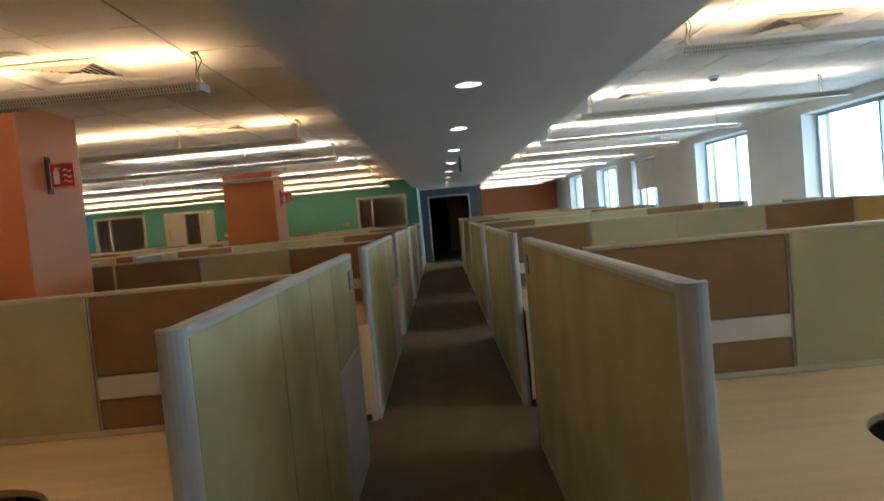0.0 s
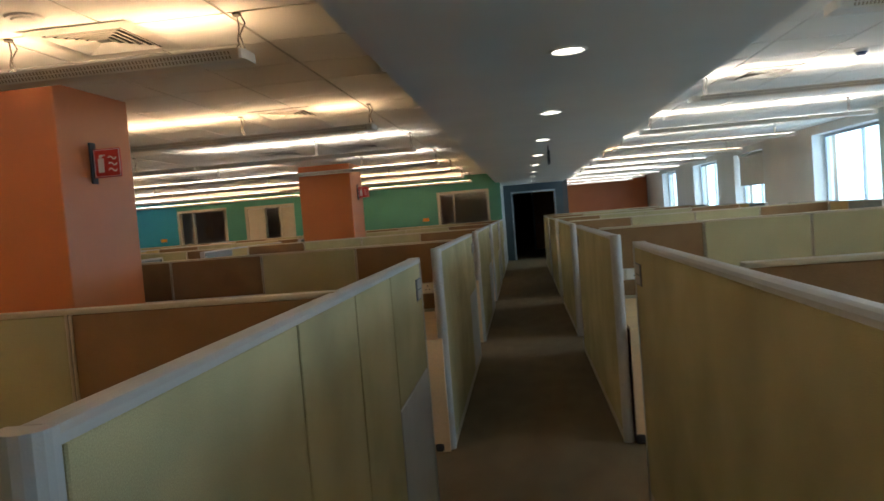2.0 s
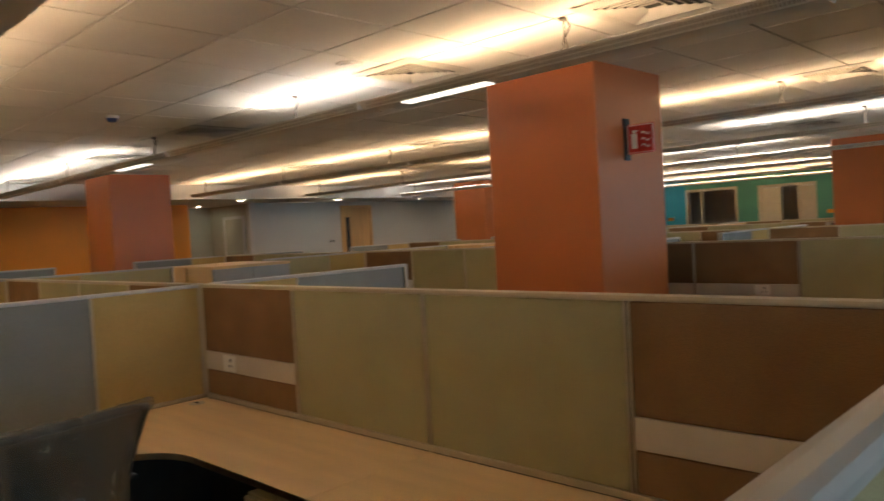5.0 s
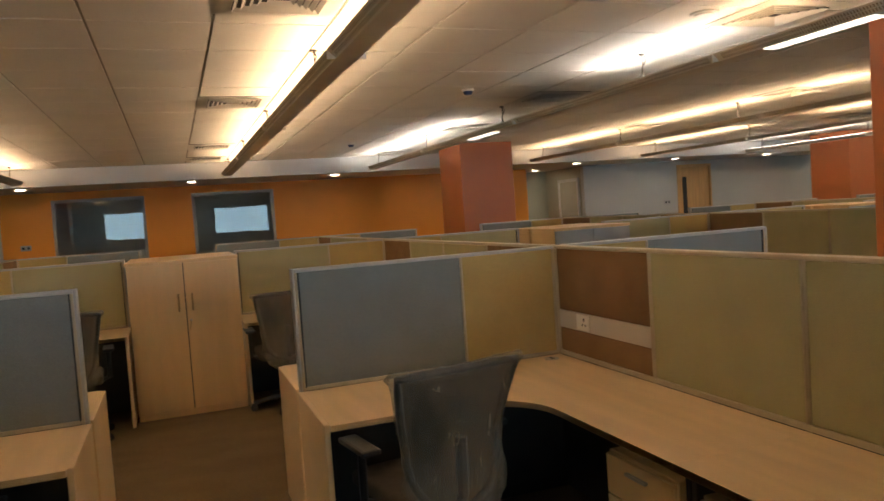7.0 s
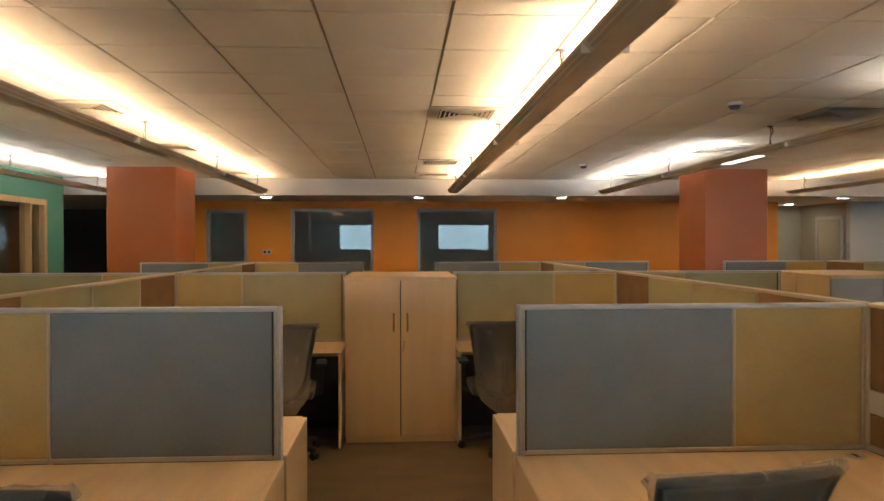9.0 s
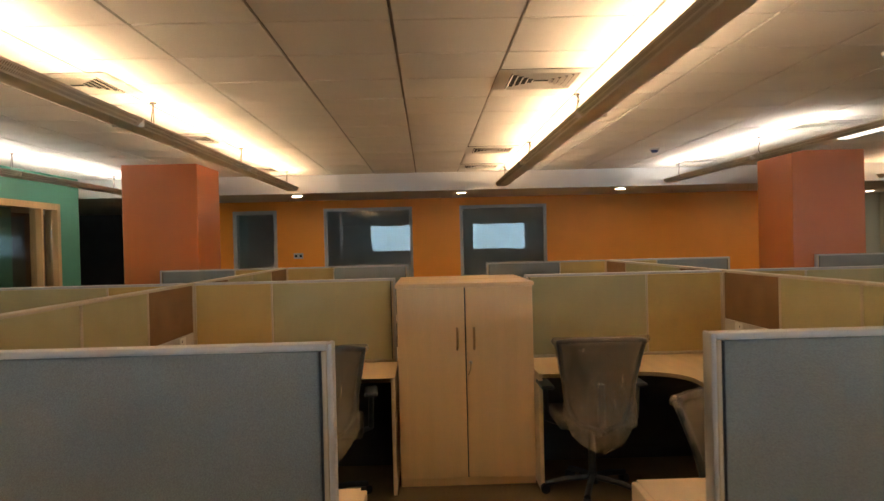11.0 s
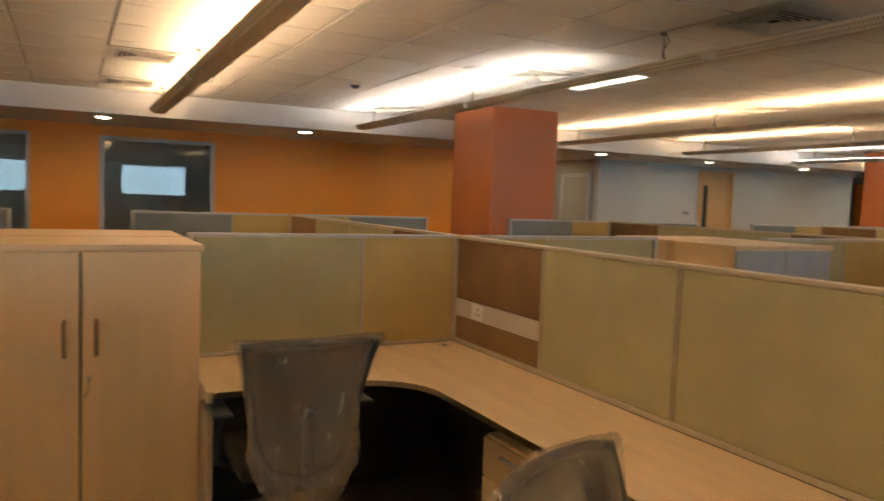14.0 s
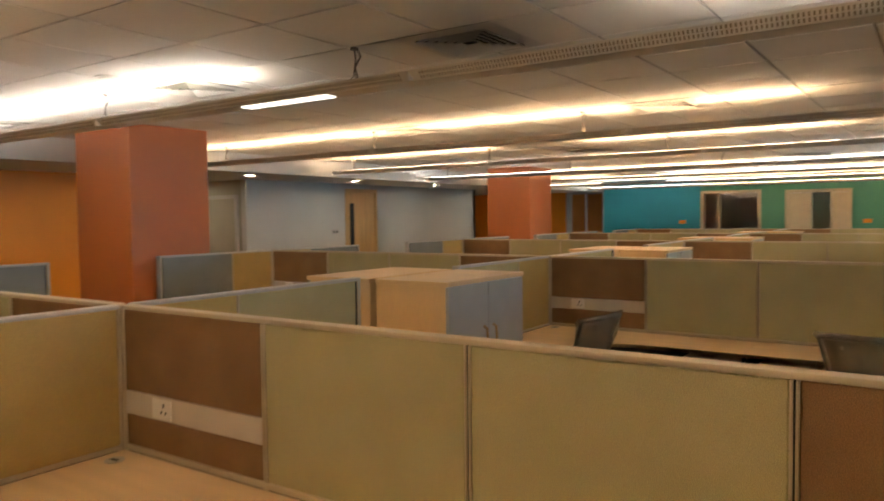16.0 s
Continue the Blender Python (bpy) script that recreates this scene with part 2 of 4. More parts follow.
def structure(name, bm, material, label, category):
    return tagged(new(name, finish(name, bm, material)), label, category, kind="structure")


# ---- plan ----
PITCH = 4.02
WALL_Y = [-0.40] + [3.5 + PITCH * k for k in range(0, 5)]
BAY_X = [-0.24, -3.715, -7.19, -10.665]
CEIL, SOFFIT = 2.63, 2.36
WEST, EAST, GREEN_Y, NORTH, SOUTH = -14.18, 5.6, 21.3, 33.0, -3.6
TOP = 1.355
PORTAL = 24.4

# ---- shell ----
structure("floor", boxes((-17.5, 5.9, -6.5, 42, -0.15, 0.0)), M_CARPET, "brown loop-pile carpet with faint ribbed streaks", "floor")
structure("ground", boxes((-300, 300, -300, 300, -12.0, -11.5)), M_GROUND, "pale ground outside far below the windows", "ground")


def ceiling():
    bm = bmesh.new()
    P, g = 0.6, 0.008

    def field(x0, x1, y0, y1):
        nx, ny = int(math.ceil((x1 - x0) / P)), int(math.ceil((y1 - y0) / P))
        for i in range(nx):
            for j in range(ny):
                a, b = x0 + i * P + g, min(x0 + (i + 1) * P, x1) - g
                c, d = y0 + j * P + g, min(y0 + (j + 1) * P, y1) - g
                if b - a < 0.03 or d - c < 0.03:
                    continue
                z = CEIL + random.uniform(-0.0012, 0.0012)
                lo = [bm.verts.new(p) for p in ((a, c, z), (b, c, z), (b, d, z), (a, d, z))]
                hi = [bm.verts.new(p) for p in ((a, c, z + 0.02), (b, c, z + 0.02), (b, d, z + 0.02), (a, d, z + 0.02))]
                bm.faces.new(lo[::-1])
                for k in range(4):
                    bm.faces.new((lo[k], lo[(k + 1) % 4], hi[(k + 1) % 4], hi[k]))

    field(-12.45, -0.36, SOUTH - 0.02, GREEN_Y)
    field(1.62, EAST, -6.3, NORTH)
    bmesh.ops.recalc_face_normals(bm, faces=bm.faces)
    for f in bm.faces:
        if abs(f.normal.z) > 0.9 and f.normal.z > 0:
            f.normal_flip()
    return bm


structure("ceiling", ceiling(), M_CEIL, "off-white mineral fibre ceiling tiles in a grid", "ceiling")
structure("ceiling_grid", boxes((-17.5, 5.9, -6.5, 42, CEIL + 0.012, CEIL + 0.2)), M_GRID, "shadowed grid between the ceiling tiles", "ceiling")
structure("ceiling_soffit_aisle", boxes((-0.36, 1.62, -6.5, 42, SOFFIT, CEIL + 0.01)), M_SOFFIT, "lowered grey plasterboard soffit over the aisle", "ceiling")
structure("ceiling_soffit_west", boxes((-17.4, -12.45, -6.4, 21.2, SOFFIT + 0.01, CEIL + 0.01)), M_SOFFIT, "lowered white plasterboard soffit beside the rooms", "ceiling")


def pierced(x0, x1, along, a0, a1, z1, holes):
    """A wall slab from a0 to a1 along 'y' or 'x', thick from x0 to x1, with openings (b0, b1, sill, head) through it."""
    bm = bmesh.new()

    def put(p, q, z0, zz):
        if q - p > 1e-4 and zz - z0 > 1e-4:
            box(bm, *((x0, x1, p, q) if along == "y" else (p, q, x0, x1)), z0, zz)

    cur = a0
    for b0, b1, s, h in sorted(holes):
        put(cur, b0, 0, z1)
        put(b0, b1, 0, s)
        put(b0, b1, h, z1)
        cur = b1
    put(cur, a1, 0, z1)
    return bm


SILL, HEAD = 0.95, 2.48
structure("wall_east", pierced(EAST, EAST + 0.35, "y", -6.4, NORTH, CEIL + 0.1, [(a, b, SILL, HEAD) for a, b in EAST_WINDOWS]), M_WHITE, "white painted outer wall with deep window reveals", "wall")
structure("wall_orange_west", pierced(WEST - 0.12, WEST, "y", -2.6, 8.70, SOFFIT + 0.05, [(-1.94, -1.2, 0.0, 2.22), (-0.415, 1.075, 0.75, 2.235), (1.875, 3.347, 0.75, 2.235)]), M_ORANGE, "bright orange painted wall with glazed openings", "wall")
structure("wall_orange_return", boxes((-15.6, WEST - 0.121, 8.58, 8.70, 0, SOFFIT + 0.05)), M_ORANGE, "orange painted wall turning into a recess", "wall")
structure("wall_niche_back", boxes((-15.7, -15.6, 8.58, 10.1, 0, SOFFIT + 0.05)), M_NICHE, "olive grey painted wall at the back of a recess", "wall")
structure("wall_white_west", pierced(-14.04, -13.92, "y", 9.95, 17.2, SOFFIT + 0.05, [(12.40, 13.36, 0.0, 2.28)]), M_LOWWHITE, "white painted wall with a beech door", "wall")
structure("wall_niche_side", boxes((-15.6, -14.04, 9.95, 10.07, 0, SOFFIT + 0.05)), M_NICHE, "olive grey painted side wall of a recess", "wall")
structure("wall_amber_room", boxes((-17.3, -17.2, 17.2, 21.3, 0, SOFFIT + 0.05)), M_ORANGE, "amber painted wall of a lobby beyond", "wall")
structure("wall_lobby_side", boxes((-17.3, -13.92, 17.08, 17.2, 0, SOFFIT + 0.05)), M_WHITE, "white painted wall of a lobby", "wall")
structure("wall_green_north", pierced(GREEN_Y, GREEN_Y + 0.14, "x", -9.54, -0.25, CEIL + 0.05, [(-9.53, -8.06, 0.0, 2.30), (-7.51, -6.07, 0.0, 2.27), (-2.0, -0.57, 0.0, 2.22)]), M_GREEN, "green painted wall with glazed doorways", "wall")
# Bluer base colour than the green wall that it continues.
structure("wall_teal_north", boxes((-12.2, -9.54, GREEN_Y, GREEN_Y + 0.14, 0, CEIL + 0.05)), M_TEAL, "teal blue wall", "wall")
structure("wall_lobby_orange", boxes((-17.3, -13.35, GREEN_Y, GREEN_Y + 0.14, 0, SOFFIT + 0.05)), M_ORANGE, "orange painted end wall beside a glass screen", "wall")
structure("wall_lobby_amber", boxes((-14.0, -11.0, 23.2, 23.3, 0, CEIL)), M_ORANGE, "amber painted wall behind a glass screen", "wall")
structure("ceiling_lobby_north", boxes((-17.3, -12.2, 21.2, 24.3, SOFFIT + 0.02, CEIL + 0.01)), M_SOFFIT, "lowered plasterboard soffit of a lobby", "ceiling")
structure("wall_corridor_west", boxes((-0.39, -0.25, GREEN_Y + 0.14, PORTAL, 0, CEIL)), M_LOWWHITE, "pale grey painted wall end beside the corridor doors", "wall")
# From the portal inwards the corridor's darkness is in its wall colour.
structure("wall_corridor_inner_west", boxes((-0.39, -0.25, PORTAL, 42, 0, CEIL)), M_UNLIT, "corridor wall coloured dark for lack of light", "wall")
structure("wall_orange_north", boxes((1.75, EAST + 0.35, NORTH, NORTH + 0.15, 0, CEIL + 0.1)), M_COLUMN, "orange painted end wall", "wall")
structure("wall_corridor_east", boxes((1.6, 1.75, PORTAL, 42, 0, CEIL)), M_UNLIT, "corridor wall coloured dark for lack of light", "wall")
structure("wall_corridor_end", boxes((-0.4, 1.6, 41.9, 42, 0, CEIL)), M_UNLIT, "corridor end coloured dark for lack of light", "wall")
structure("wall_green_south", pierced(SOUTH - 0.14, SOUTH, "x", -12.3, -0.4, CEIL + 0.1, [(-11.75, -10.2, 0.0, 2.25)]), M_GREEN, "green painted wall with a wood-framed opening", "wall")
# Added backing that catches lamp light, to brighten the doorway glass.
structure("wall_green_backing", boxes((-12.2, -9.6, -4.6, -4.5, 0, CEIL)), M_GREEN, "green wall added close behind a doorway to catch light", "wall")
structure("wall_south_lobby", boxes((-17.3, -12.3, -6.4, -6.3, 0, CEIL)), M_UNLIT, "lobby wall coloured dark for lack of light", "wall")
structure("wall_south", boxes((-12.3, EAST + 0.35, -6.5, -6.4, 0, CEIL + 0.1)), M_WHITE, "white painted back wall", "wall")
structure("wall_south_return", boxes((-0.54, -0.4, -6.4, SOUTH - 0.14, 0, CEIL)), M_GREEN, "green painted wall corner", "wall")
structure("wall_far_west", boxes((-17.4, -17.3, -6.4, 21.3, 0, CEIL)), M_UNLIT, "wall behind the rooms, coloured dark for lack of light", "wall")
structure("wall_room_divider", boxes((-17.3, WEST - 0.12, -2.72, -2.6, 0, CEIL)), M_ROOM, "grey meeting room side wall", "wall")
structure("wall_room_back", boxes((-17.3, -17.2, -2.6, 7.25, 0, CEIL)), M_ROOM, "grey meeting room back wall", "wall")
structure("wall_room_north", boxes((-17.3, -0.39, 24.3, 24.4, 0, CEIL)), M_ROOM, "grey wall of the rooms behind the green wall", "wall")


# ---- columns ----
def column(x, y):
    c = thing("column", pose(x, y, 0), "square orange painted concrete column", "column", "columns", "structure")
    part("shaft", boxes((-0.93, 0, 0, 0.90, 0, CEIL + 0.01), bevel=0.006), M_COLUMN, c)
    part("baseboard", boxes((-0.945, 0.015, -0.015, 0.915, 0.0, 0.10), bevel=0.004), M_COLUMN, c)
    return c


for cx in (-2.66, -10.70):
    for cy in (-2.33, 5.79, 13.95):
        column(cx, cy)


# ---- fire signs ----
def fire_sign(x, y):
    s = thing("fire_sign", pose(x, y, 2.02), "red fire extinguisher sign with white pictograms on a column", "sign", "fire signs")
    part("bracket", boxes((0.0, 0.015, -0.035, 0.035, -0.04, 0.25), bevel=0.003), M_DARK, s, "dark mounting plate")
    part("panel", boxes((0.015, 0.215, -0.006, 0.006, 0.0, 0.20), bevel=0.002), M_RED, s)
    part("border", boxes((0.021, 0.209, -0.009, -0.006, 0.006, 0.009), (0.021, 0.209, -0.009, -0.006, 0.191, 0.194), (0.021, 0.024, -0.009, -0.006, 0.009, 0.191), (0.206, 0.209, -0.009, -0.006, 0.009, 0.191)), M_SIGNWHITE, s)
    bm = boxes((0.048, 0.090, -0.009, -0.006, 0.035, 0.135), (0.058, 0.080, -0.009, -0.006, 0.138, 0.160), (0.080, 0.100, -0.009, -0.006, 0.150, 0.158))
    part("extinguisher_pictogram", bm, M_SIGNWHITE, s)
    bm = bmesh.new()
    for k in range(3):
        rod(bm, [(0.125 + 0.012 * i, -0.0075, 0.05 + 0.042 * k + 0.012 * math.sin(i * 1.3)) for i in range(6)], 0.0045, 6)
    part("flame_pictogram", bm, M_SIGNWHITE, s)


fire_sign(-2.66, 6.16)
fire_sign(-2.66, 14.45)


# ---- suspended uplights ----
def lamp_unit(length):
    """Meshes of one suspended trough, along -x from its end: a flat pan with slotted, sloping lips."""
    L = length

    def strip(bm, x0, x1, p, q):
        """A bent sheet between two points of the section."""
        bm.faces.new([bm.verts.new(c) for c in ((x0, *p), (x1, *p), (x1, *q), (x0, *q))])

    def lip(f):
        return 0.060 + 0.042 * f, 0.048 * f

    bm = bmesh.new()
    box(bm, -L, 0, -0.060, 0.060, 0.0, 0.006)
    for s in (-1, 1):
        (y0, z0), (y1, z1) = lip(0.0), lip(1.0)
        strip(bm, 0, -L, (s * y0, z0), (s * y1, z1))
    house = finish("housing", bm, M_LAMP)
    cap = finish("end_cap", prism([(0, -0.101), (0.012, -0.095), (0.022, -0.06), (0.022, 0.06), (0.012, 0.095), (0, 0.101)], 0, 0.048), M_LAMP)
    slotted = []
    for s in (-1, 1):
        bm = bmesh.new()
        for k in range(int(L / 0.018)):
            x = -0.05 - k * 0.018
            if x < -L + 0.06:
                break
            for f0, f1 in ((0.16, 0.44), (0.54, 0.82)):
                (y0, z0), (y1, z1) = lip(f0), lip(f1)
                strip(bm, x, x - 0.008, (s * (y0 + 0.0008), z0 - 0.0006), (s * (y1 + 0.0008), z1 - 0.0006))
        slotted.append(finish("perforated_lip", bm, M_HOLE))
    bm = bmesh.new()
    for s in (-0.032, 0.032):
        rod(bm, [(-0.03, s, 0.042), (-L / 2 + 0.03, s, 0.042)], 0.013, 8)
    return house, cap, slotted, bm


LAMP_L = 2.80
house_me, cap_me, louv_me, tube_bm = lamp_unit(LAMP_L)
tube_me = {}
for key, mm in (("warm", G_WARM), ("cool", G_COOL), ("off", G_OFF)):
    tube_me[key] = finish("tube_" + key, tube_bm.copy(), mm)
tube_bm.free()
drop = CEIL - 2.39


def hanger_mesh():
    bm = bmesh.new()
    rod(bm, [(0, 0, drop), (0.006, 0.004, 0.17), (-0.004, 0, 0.11), (0, 0, 0.09)], 0.0045, 6)
    rod(bm, [(0, 0, 0.09), (0, 0.055, 0.05), (0, 0.094, 0.04)], 0.0025, 6)
    rod(bm, [(0, 0, 0.09), (0, -0.055, 0.05), (0, -0.094, 0.04)], 0.0025, 6)
    rod(bm, [(0.015, 0, drop), (0.035, 0.01, 0.19), (0.012, -0.01, 0.13), (0.03, 0, 0.05)], 0.0045, 6)
    cyl(bm, 0.022, 0.022, drop - 0.012, drop, 12)
    return finish("suspension_wire", bm, M_WIRE)


hang_me = hanger_mesh()


def uplight(x, y, state, state2=None, hangers=(-1.0, -2.21, -4.62, -7.02, -9.43, -11.85)):
    state2 = state2 or state
    word = {"warm": "lit warm white", "cool": "lit neutral white", "off": "unlit"}[state]
    t = thing("suspended_uplight", pose(x, y, 2.39), "long beige suspended uplight trough, " + word + ", hung below the ceiling", "lamp", "suspended uplights")
    share("housing", house_me, t)
    share("end_cap", cap_me, t)
    e = share("end_cap", cap_me, t, (-LAMP_L, 0, 0))
    e.rotation_euler = (0, 0, math.pi)
    for lm in louv_me:
        share("perforated_lip", lm, t)
    share("tube", tube_me[state], t)
    share("tube", tube_me[state2], t, (-LAMP_L / 2, 0, 0))
    for h in hangers:
        if -LAMP_L < h - x < 0:
            share("suspension_wire", hang_me, t, (h - x, 0, 0))


LEFT_ROWS = {-2.9: "oooocccc", -0.57: "wwwwwwww", 2.40: "wwwwwwww", 4.80: "wwcooccc", 7.87: "wwowwwww", 10.3: "ccowwoww", 12.9: "coccwwcc", 15.3: "wwccwwww", 17.8: "wwowccow", 20.3: "wwwwwwcc"}
STATES = {"w": "warm", "c": "cool", "o": "off"}
for ly, code in LEFT_ROWS.items():
    for i in range(4):
        uplight(-0.97 - i * 2.812, ly, STATES[code[2 * i]], STATES[code[2 * i + 1]])
lower_me = finish("lower_lens", boxes((-0.70, 0.0, -0.045, 0.045, -0.006, -0.0005), bevel=0.002), glow("lower_lens_glow", (1.0, 0.93, 0.82), 2.2))
for lx in (-7.2, -2.72):
    t = thing("lens_strip", pose(lx, 4.80, 2.39), "short lit diffuser strip under a suspended uplight", "lamp", "lens strips")
    share("lower_lens", lower_me, t)
for k, ly in enumerate((-0.9, 2.1, 5.09, 8.09, 10.9, 13.57, 16.4, 19.2, 22.2, 25.2, 28.0, 30.8)):
    uplight(1.87 + 2.82, ly, "warm" if k in (2, 6) else "cool", None, (2.0, 4.4))


# ---- vents, detectors, downlights ----
def vent(x, y):
    v = thing("ceiling_vent", pose(x, y, CEIL - 0.004), "square four-way louvred ceiling air diffuser", "vent", "ceiling vents", "")
    part("throat", boxes((-0.28, 0.28, -0.28, 0.28, 0.0, 0.002)), M_VENTDARK, v)
    for k in range(6):
        r0 = 0.295 if k == 0 else 0.245 - k * 0.036
        r1 = 0.212 if k == 0 else r0 - 0.019
        bm = bmesh.new()
        zo, zi = (-0.004, -0.010) if k == 0 else (-0.018, -0.002)
        o = [bm.verts.new((sx * r0, sy * r0, zo)) for sx, sy in ((-1, -1), (1, -1), (1, 1), (-1, 1))]
        i = [bm.verts.new((sx * r1, sy * r1, zi)) for sx, sy in ((-1, -1), (1, -1), (1, 1), (-1, 1))]
        for q in range(4):
            bm.faces.new((o[q], o[(q + 1) % 4], i[(q + 1) % 4], i[q]))
        bmesh.ops.solidify(bm, geom=list(bm.faces), thickness=0.002)
        part("frame" if k == 0 else "louvre", bm, M_VENT, v)
    return v


v0 = vent(-1.80, 4.98)
for vx, vy in ((-3.55, 4.98), (-6.43, 5.05), (-8.72, 5.02), (-11.70, 4.98), (-1.78, 7.95), (-6.3, 7.95), (-9.0, 8.0), (-1.85, 11.4), (-3.56, 2.06), (-6.52, 2.07), (-9.95, 2.06), (-11.65, 2.06), (-8.70, -0.86), (-11.49, -0.86), (-6.40, -0.80), (-3.0, 11.4), (2.9, 5.5), (2.6, 8.3), (2.6, 13.0), (3.0, 17.0), (-8.5, 11.4), (-6.0, 14.6)):
    copy_thing(v0, pose(vx, vy, CEIL - 0.004))


def detector(x, y, dark):
    d = thing("smoke_detector", pose(x, y, CEIL), "dark blue domed ceiling sensor" if dark else "round white smoke detector on the ceiling", "detector", "ceiling detectors")
    r = 0.055 if dark else 0.085
    part("base", cyl(bmesh.new(), r * 0.95, r, -0.022 if dark else -0.010, 0.0, 24), M_VENT, d)
    bm = bmesh.new()
    if dark:
        cyl(bm, r * 0.55, r * 0.85, -0.05, -0.022, 24)
    else:
        cyl(bm, r * 0.62, r * 0.72, -0.018, -0.010, 24)
    part("dome", bm, mat("detector_dome", (0.03, 0.05, 0.12), 0.3) if dark else M_VENT, d, smooth=False)


for dx, dy, dk in ((-1.9, 4.50, 0), (-6.0, 4.0, 1), (-10.2, 3.95, 1), (-8.8, 4.45, 0), (3.12, 7.6, 1), (-3.58, 4.49, 0), (-7.64, -1.09, 0), (-9.9, -2.04, 0)):
    detector(dx, dy, dk)

ring = bmesh.new()
n_ = 28
for (ra, za), (rb, zb) in (((0.105, -0.006), (0.085, -0.012)), ((0.085, -0.012), (0.078, 0.0))):
    va = [ring.verts.new((ra * math.cos(2 * math.pi * k / n_), ra * math.sin(2 * math.pi * k / n_), za)) for k in range(n_)]
    vb = [ring.verts.new((rb * math.cos(2 * math.pi * k / n_), rb * math.sin(2 * math.pi * k / n_), zb)) for k in range(n_)]
    for k in range(n_):
        ring.faces.new((va[k], va[(k + 1) % n_], vb[(k + 1) % n_], vb[k]))
ring_me = finish("trim_ring", ring, M_SOCKET)
lens_me = finish("lens", cyl(bmesh.new(), 0.079, 0.079, -0.005, -0.001, 28), G_DOWN)
lensw_me = finish("lens_warm", cyl(bmesh.new(), 0.079, 0.079, -0.005, -0.001, 28), G_DOWNW)


def downlight(x, y, z, lens):
    d = thing("downlight", pose(x, y, z), "round recessed downlight, lit, with a white trim ring", "lamp", "downlights")
    share("trim_ring", ring_me, d)
    share("lens", lens, d)


for k in range(-2, 8):
    downlight(0.61, 5.15 + 2.41 * k, SOFFIT, lens_me)
downlight(-14.9, 9.3, SOFFIT + 0.01, lensw_me)
for ly in (-3.1, -0.64, 1.87, 4.28, 6.75, 9.2, 11.6, 14.1, 16.6, 18.4):
    downlight(-12.95, ly, SOFFIT + 0.01, lensw_me)


# ---- partitions ----
def frame_bar(bm, *d):
    box(bm, *d, bevel=0.003)


def bay_wall(browns=(0, 3), label="low office partition with brown and sage fabric panels and a power strip"):
    """Cross partition 3.48 m long, along -x from its end: brown, sage, sage, brown panels with power strips."""
    p = thing("bay_partition", Matrix(), label, "partition", "bay partitions")
    edges = [-0.03, -0.91, -1.755, -2.60, -3.445]
    part("top_rail", boxes((-3.445, -0.03, -0.030, 0.030, 1.338, TOP), bevel=0.006, seg=2), M_FRAME, p)
    # Base rail coloured to sink into the dark below desk height.
    part("base_rail", boxes((-3.445, -0.03, -0.028, 0.028, 0.0, 0.10), bevel=0.003), M_UNDERDESK, p)
    part("desk_rail", boxes((-3.445, -0.03, -0.031, 0.031, 0.752, 0.775), bevel=0.003), M_FRAME, p)
    for i, e in enumerate(edges):
        bm = bmesh.new()
        if i in (0, 4):
            frame_bar(bm, e - 0.012, e + 0.012, -0.029, 0.029, 0.10, 1.338)
        else:
            frame_bar(bm, e - 0.0105, e - 0.003, -0.029, 0.029, 0.10, 1.338)
            frame_bar(bm, e + 0.003, e + 0.0105, -0.029, 0.029, 0.10, 1.338)
            part("joint", boxes((e - 0.0028, e + 0.0028, -0.020, 0.020, 0.10, 1.338)), M_DARK, p, "dark shadow gap between panels")
        part("post", bm, M_FRAME, p)
    for i in range(4):
        a, b = edges[i + 1] + 0.011, edges[i] - 0.011
        part("lower_panel", boxes((a, b, -0.022, 0.022, 0.10, 0.752)), M_UNDERDESK, p)
        if i not in browns:
            part("fabric_panel", boxes((a, b, -0.024, 0.024, 0.775, 1.338), bevel=0.004), M_SAGE, p, "sage green woven panel")
        else:
            part("fabric_panel", boxes((a, b, -0.024, 0.024, 1.002, 1.338), bevel=0.004), M_BROWN, p, "brown woven panel")
            part("fabric_panel", boxes((a, b, -0.024, 0.024, 0.775, 0.903), bevel=0.004), M_BROWN, p, "brown woven panel")
            st = part("power_strip", boxes((a, b, -0.026, 0.026, 0.905, 1.0), bevel=0.002), M_STRIP, p, "pale plastic cable strip")
            c = a + (0.24 if i == 3 else b - a - 0.28)
            for s in (-1, 1):
                part("socket", boxes((c - 0.055, c + 0.065, s * 0.026 - 0.006, s * 0.026 + 0.006, 0.912, 0.994), bevel=0.003), M_SOCKET, st, "white power socket")
                y = s * 0.033
                part("socket_holes", boxes((c + 0.018, c + 0.026, y - 0.001, y + 0.001, 0.962, 0.978), (c + 0.003, c + 0.011, y - 0.001, y + 0.001, 0.937, 0.947), (c + 0.033, c + 0.041, y - 0.001, y + 0.001, 0.937, 0.947)), M_DARK, st)
    return p


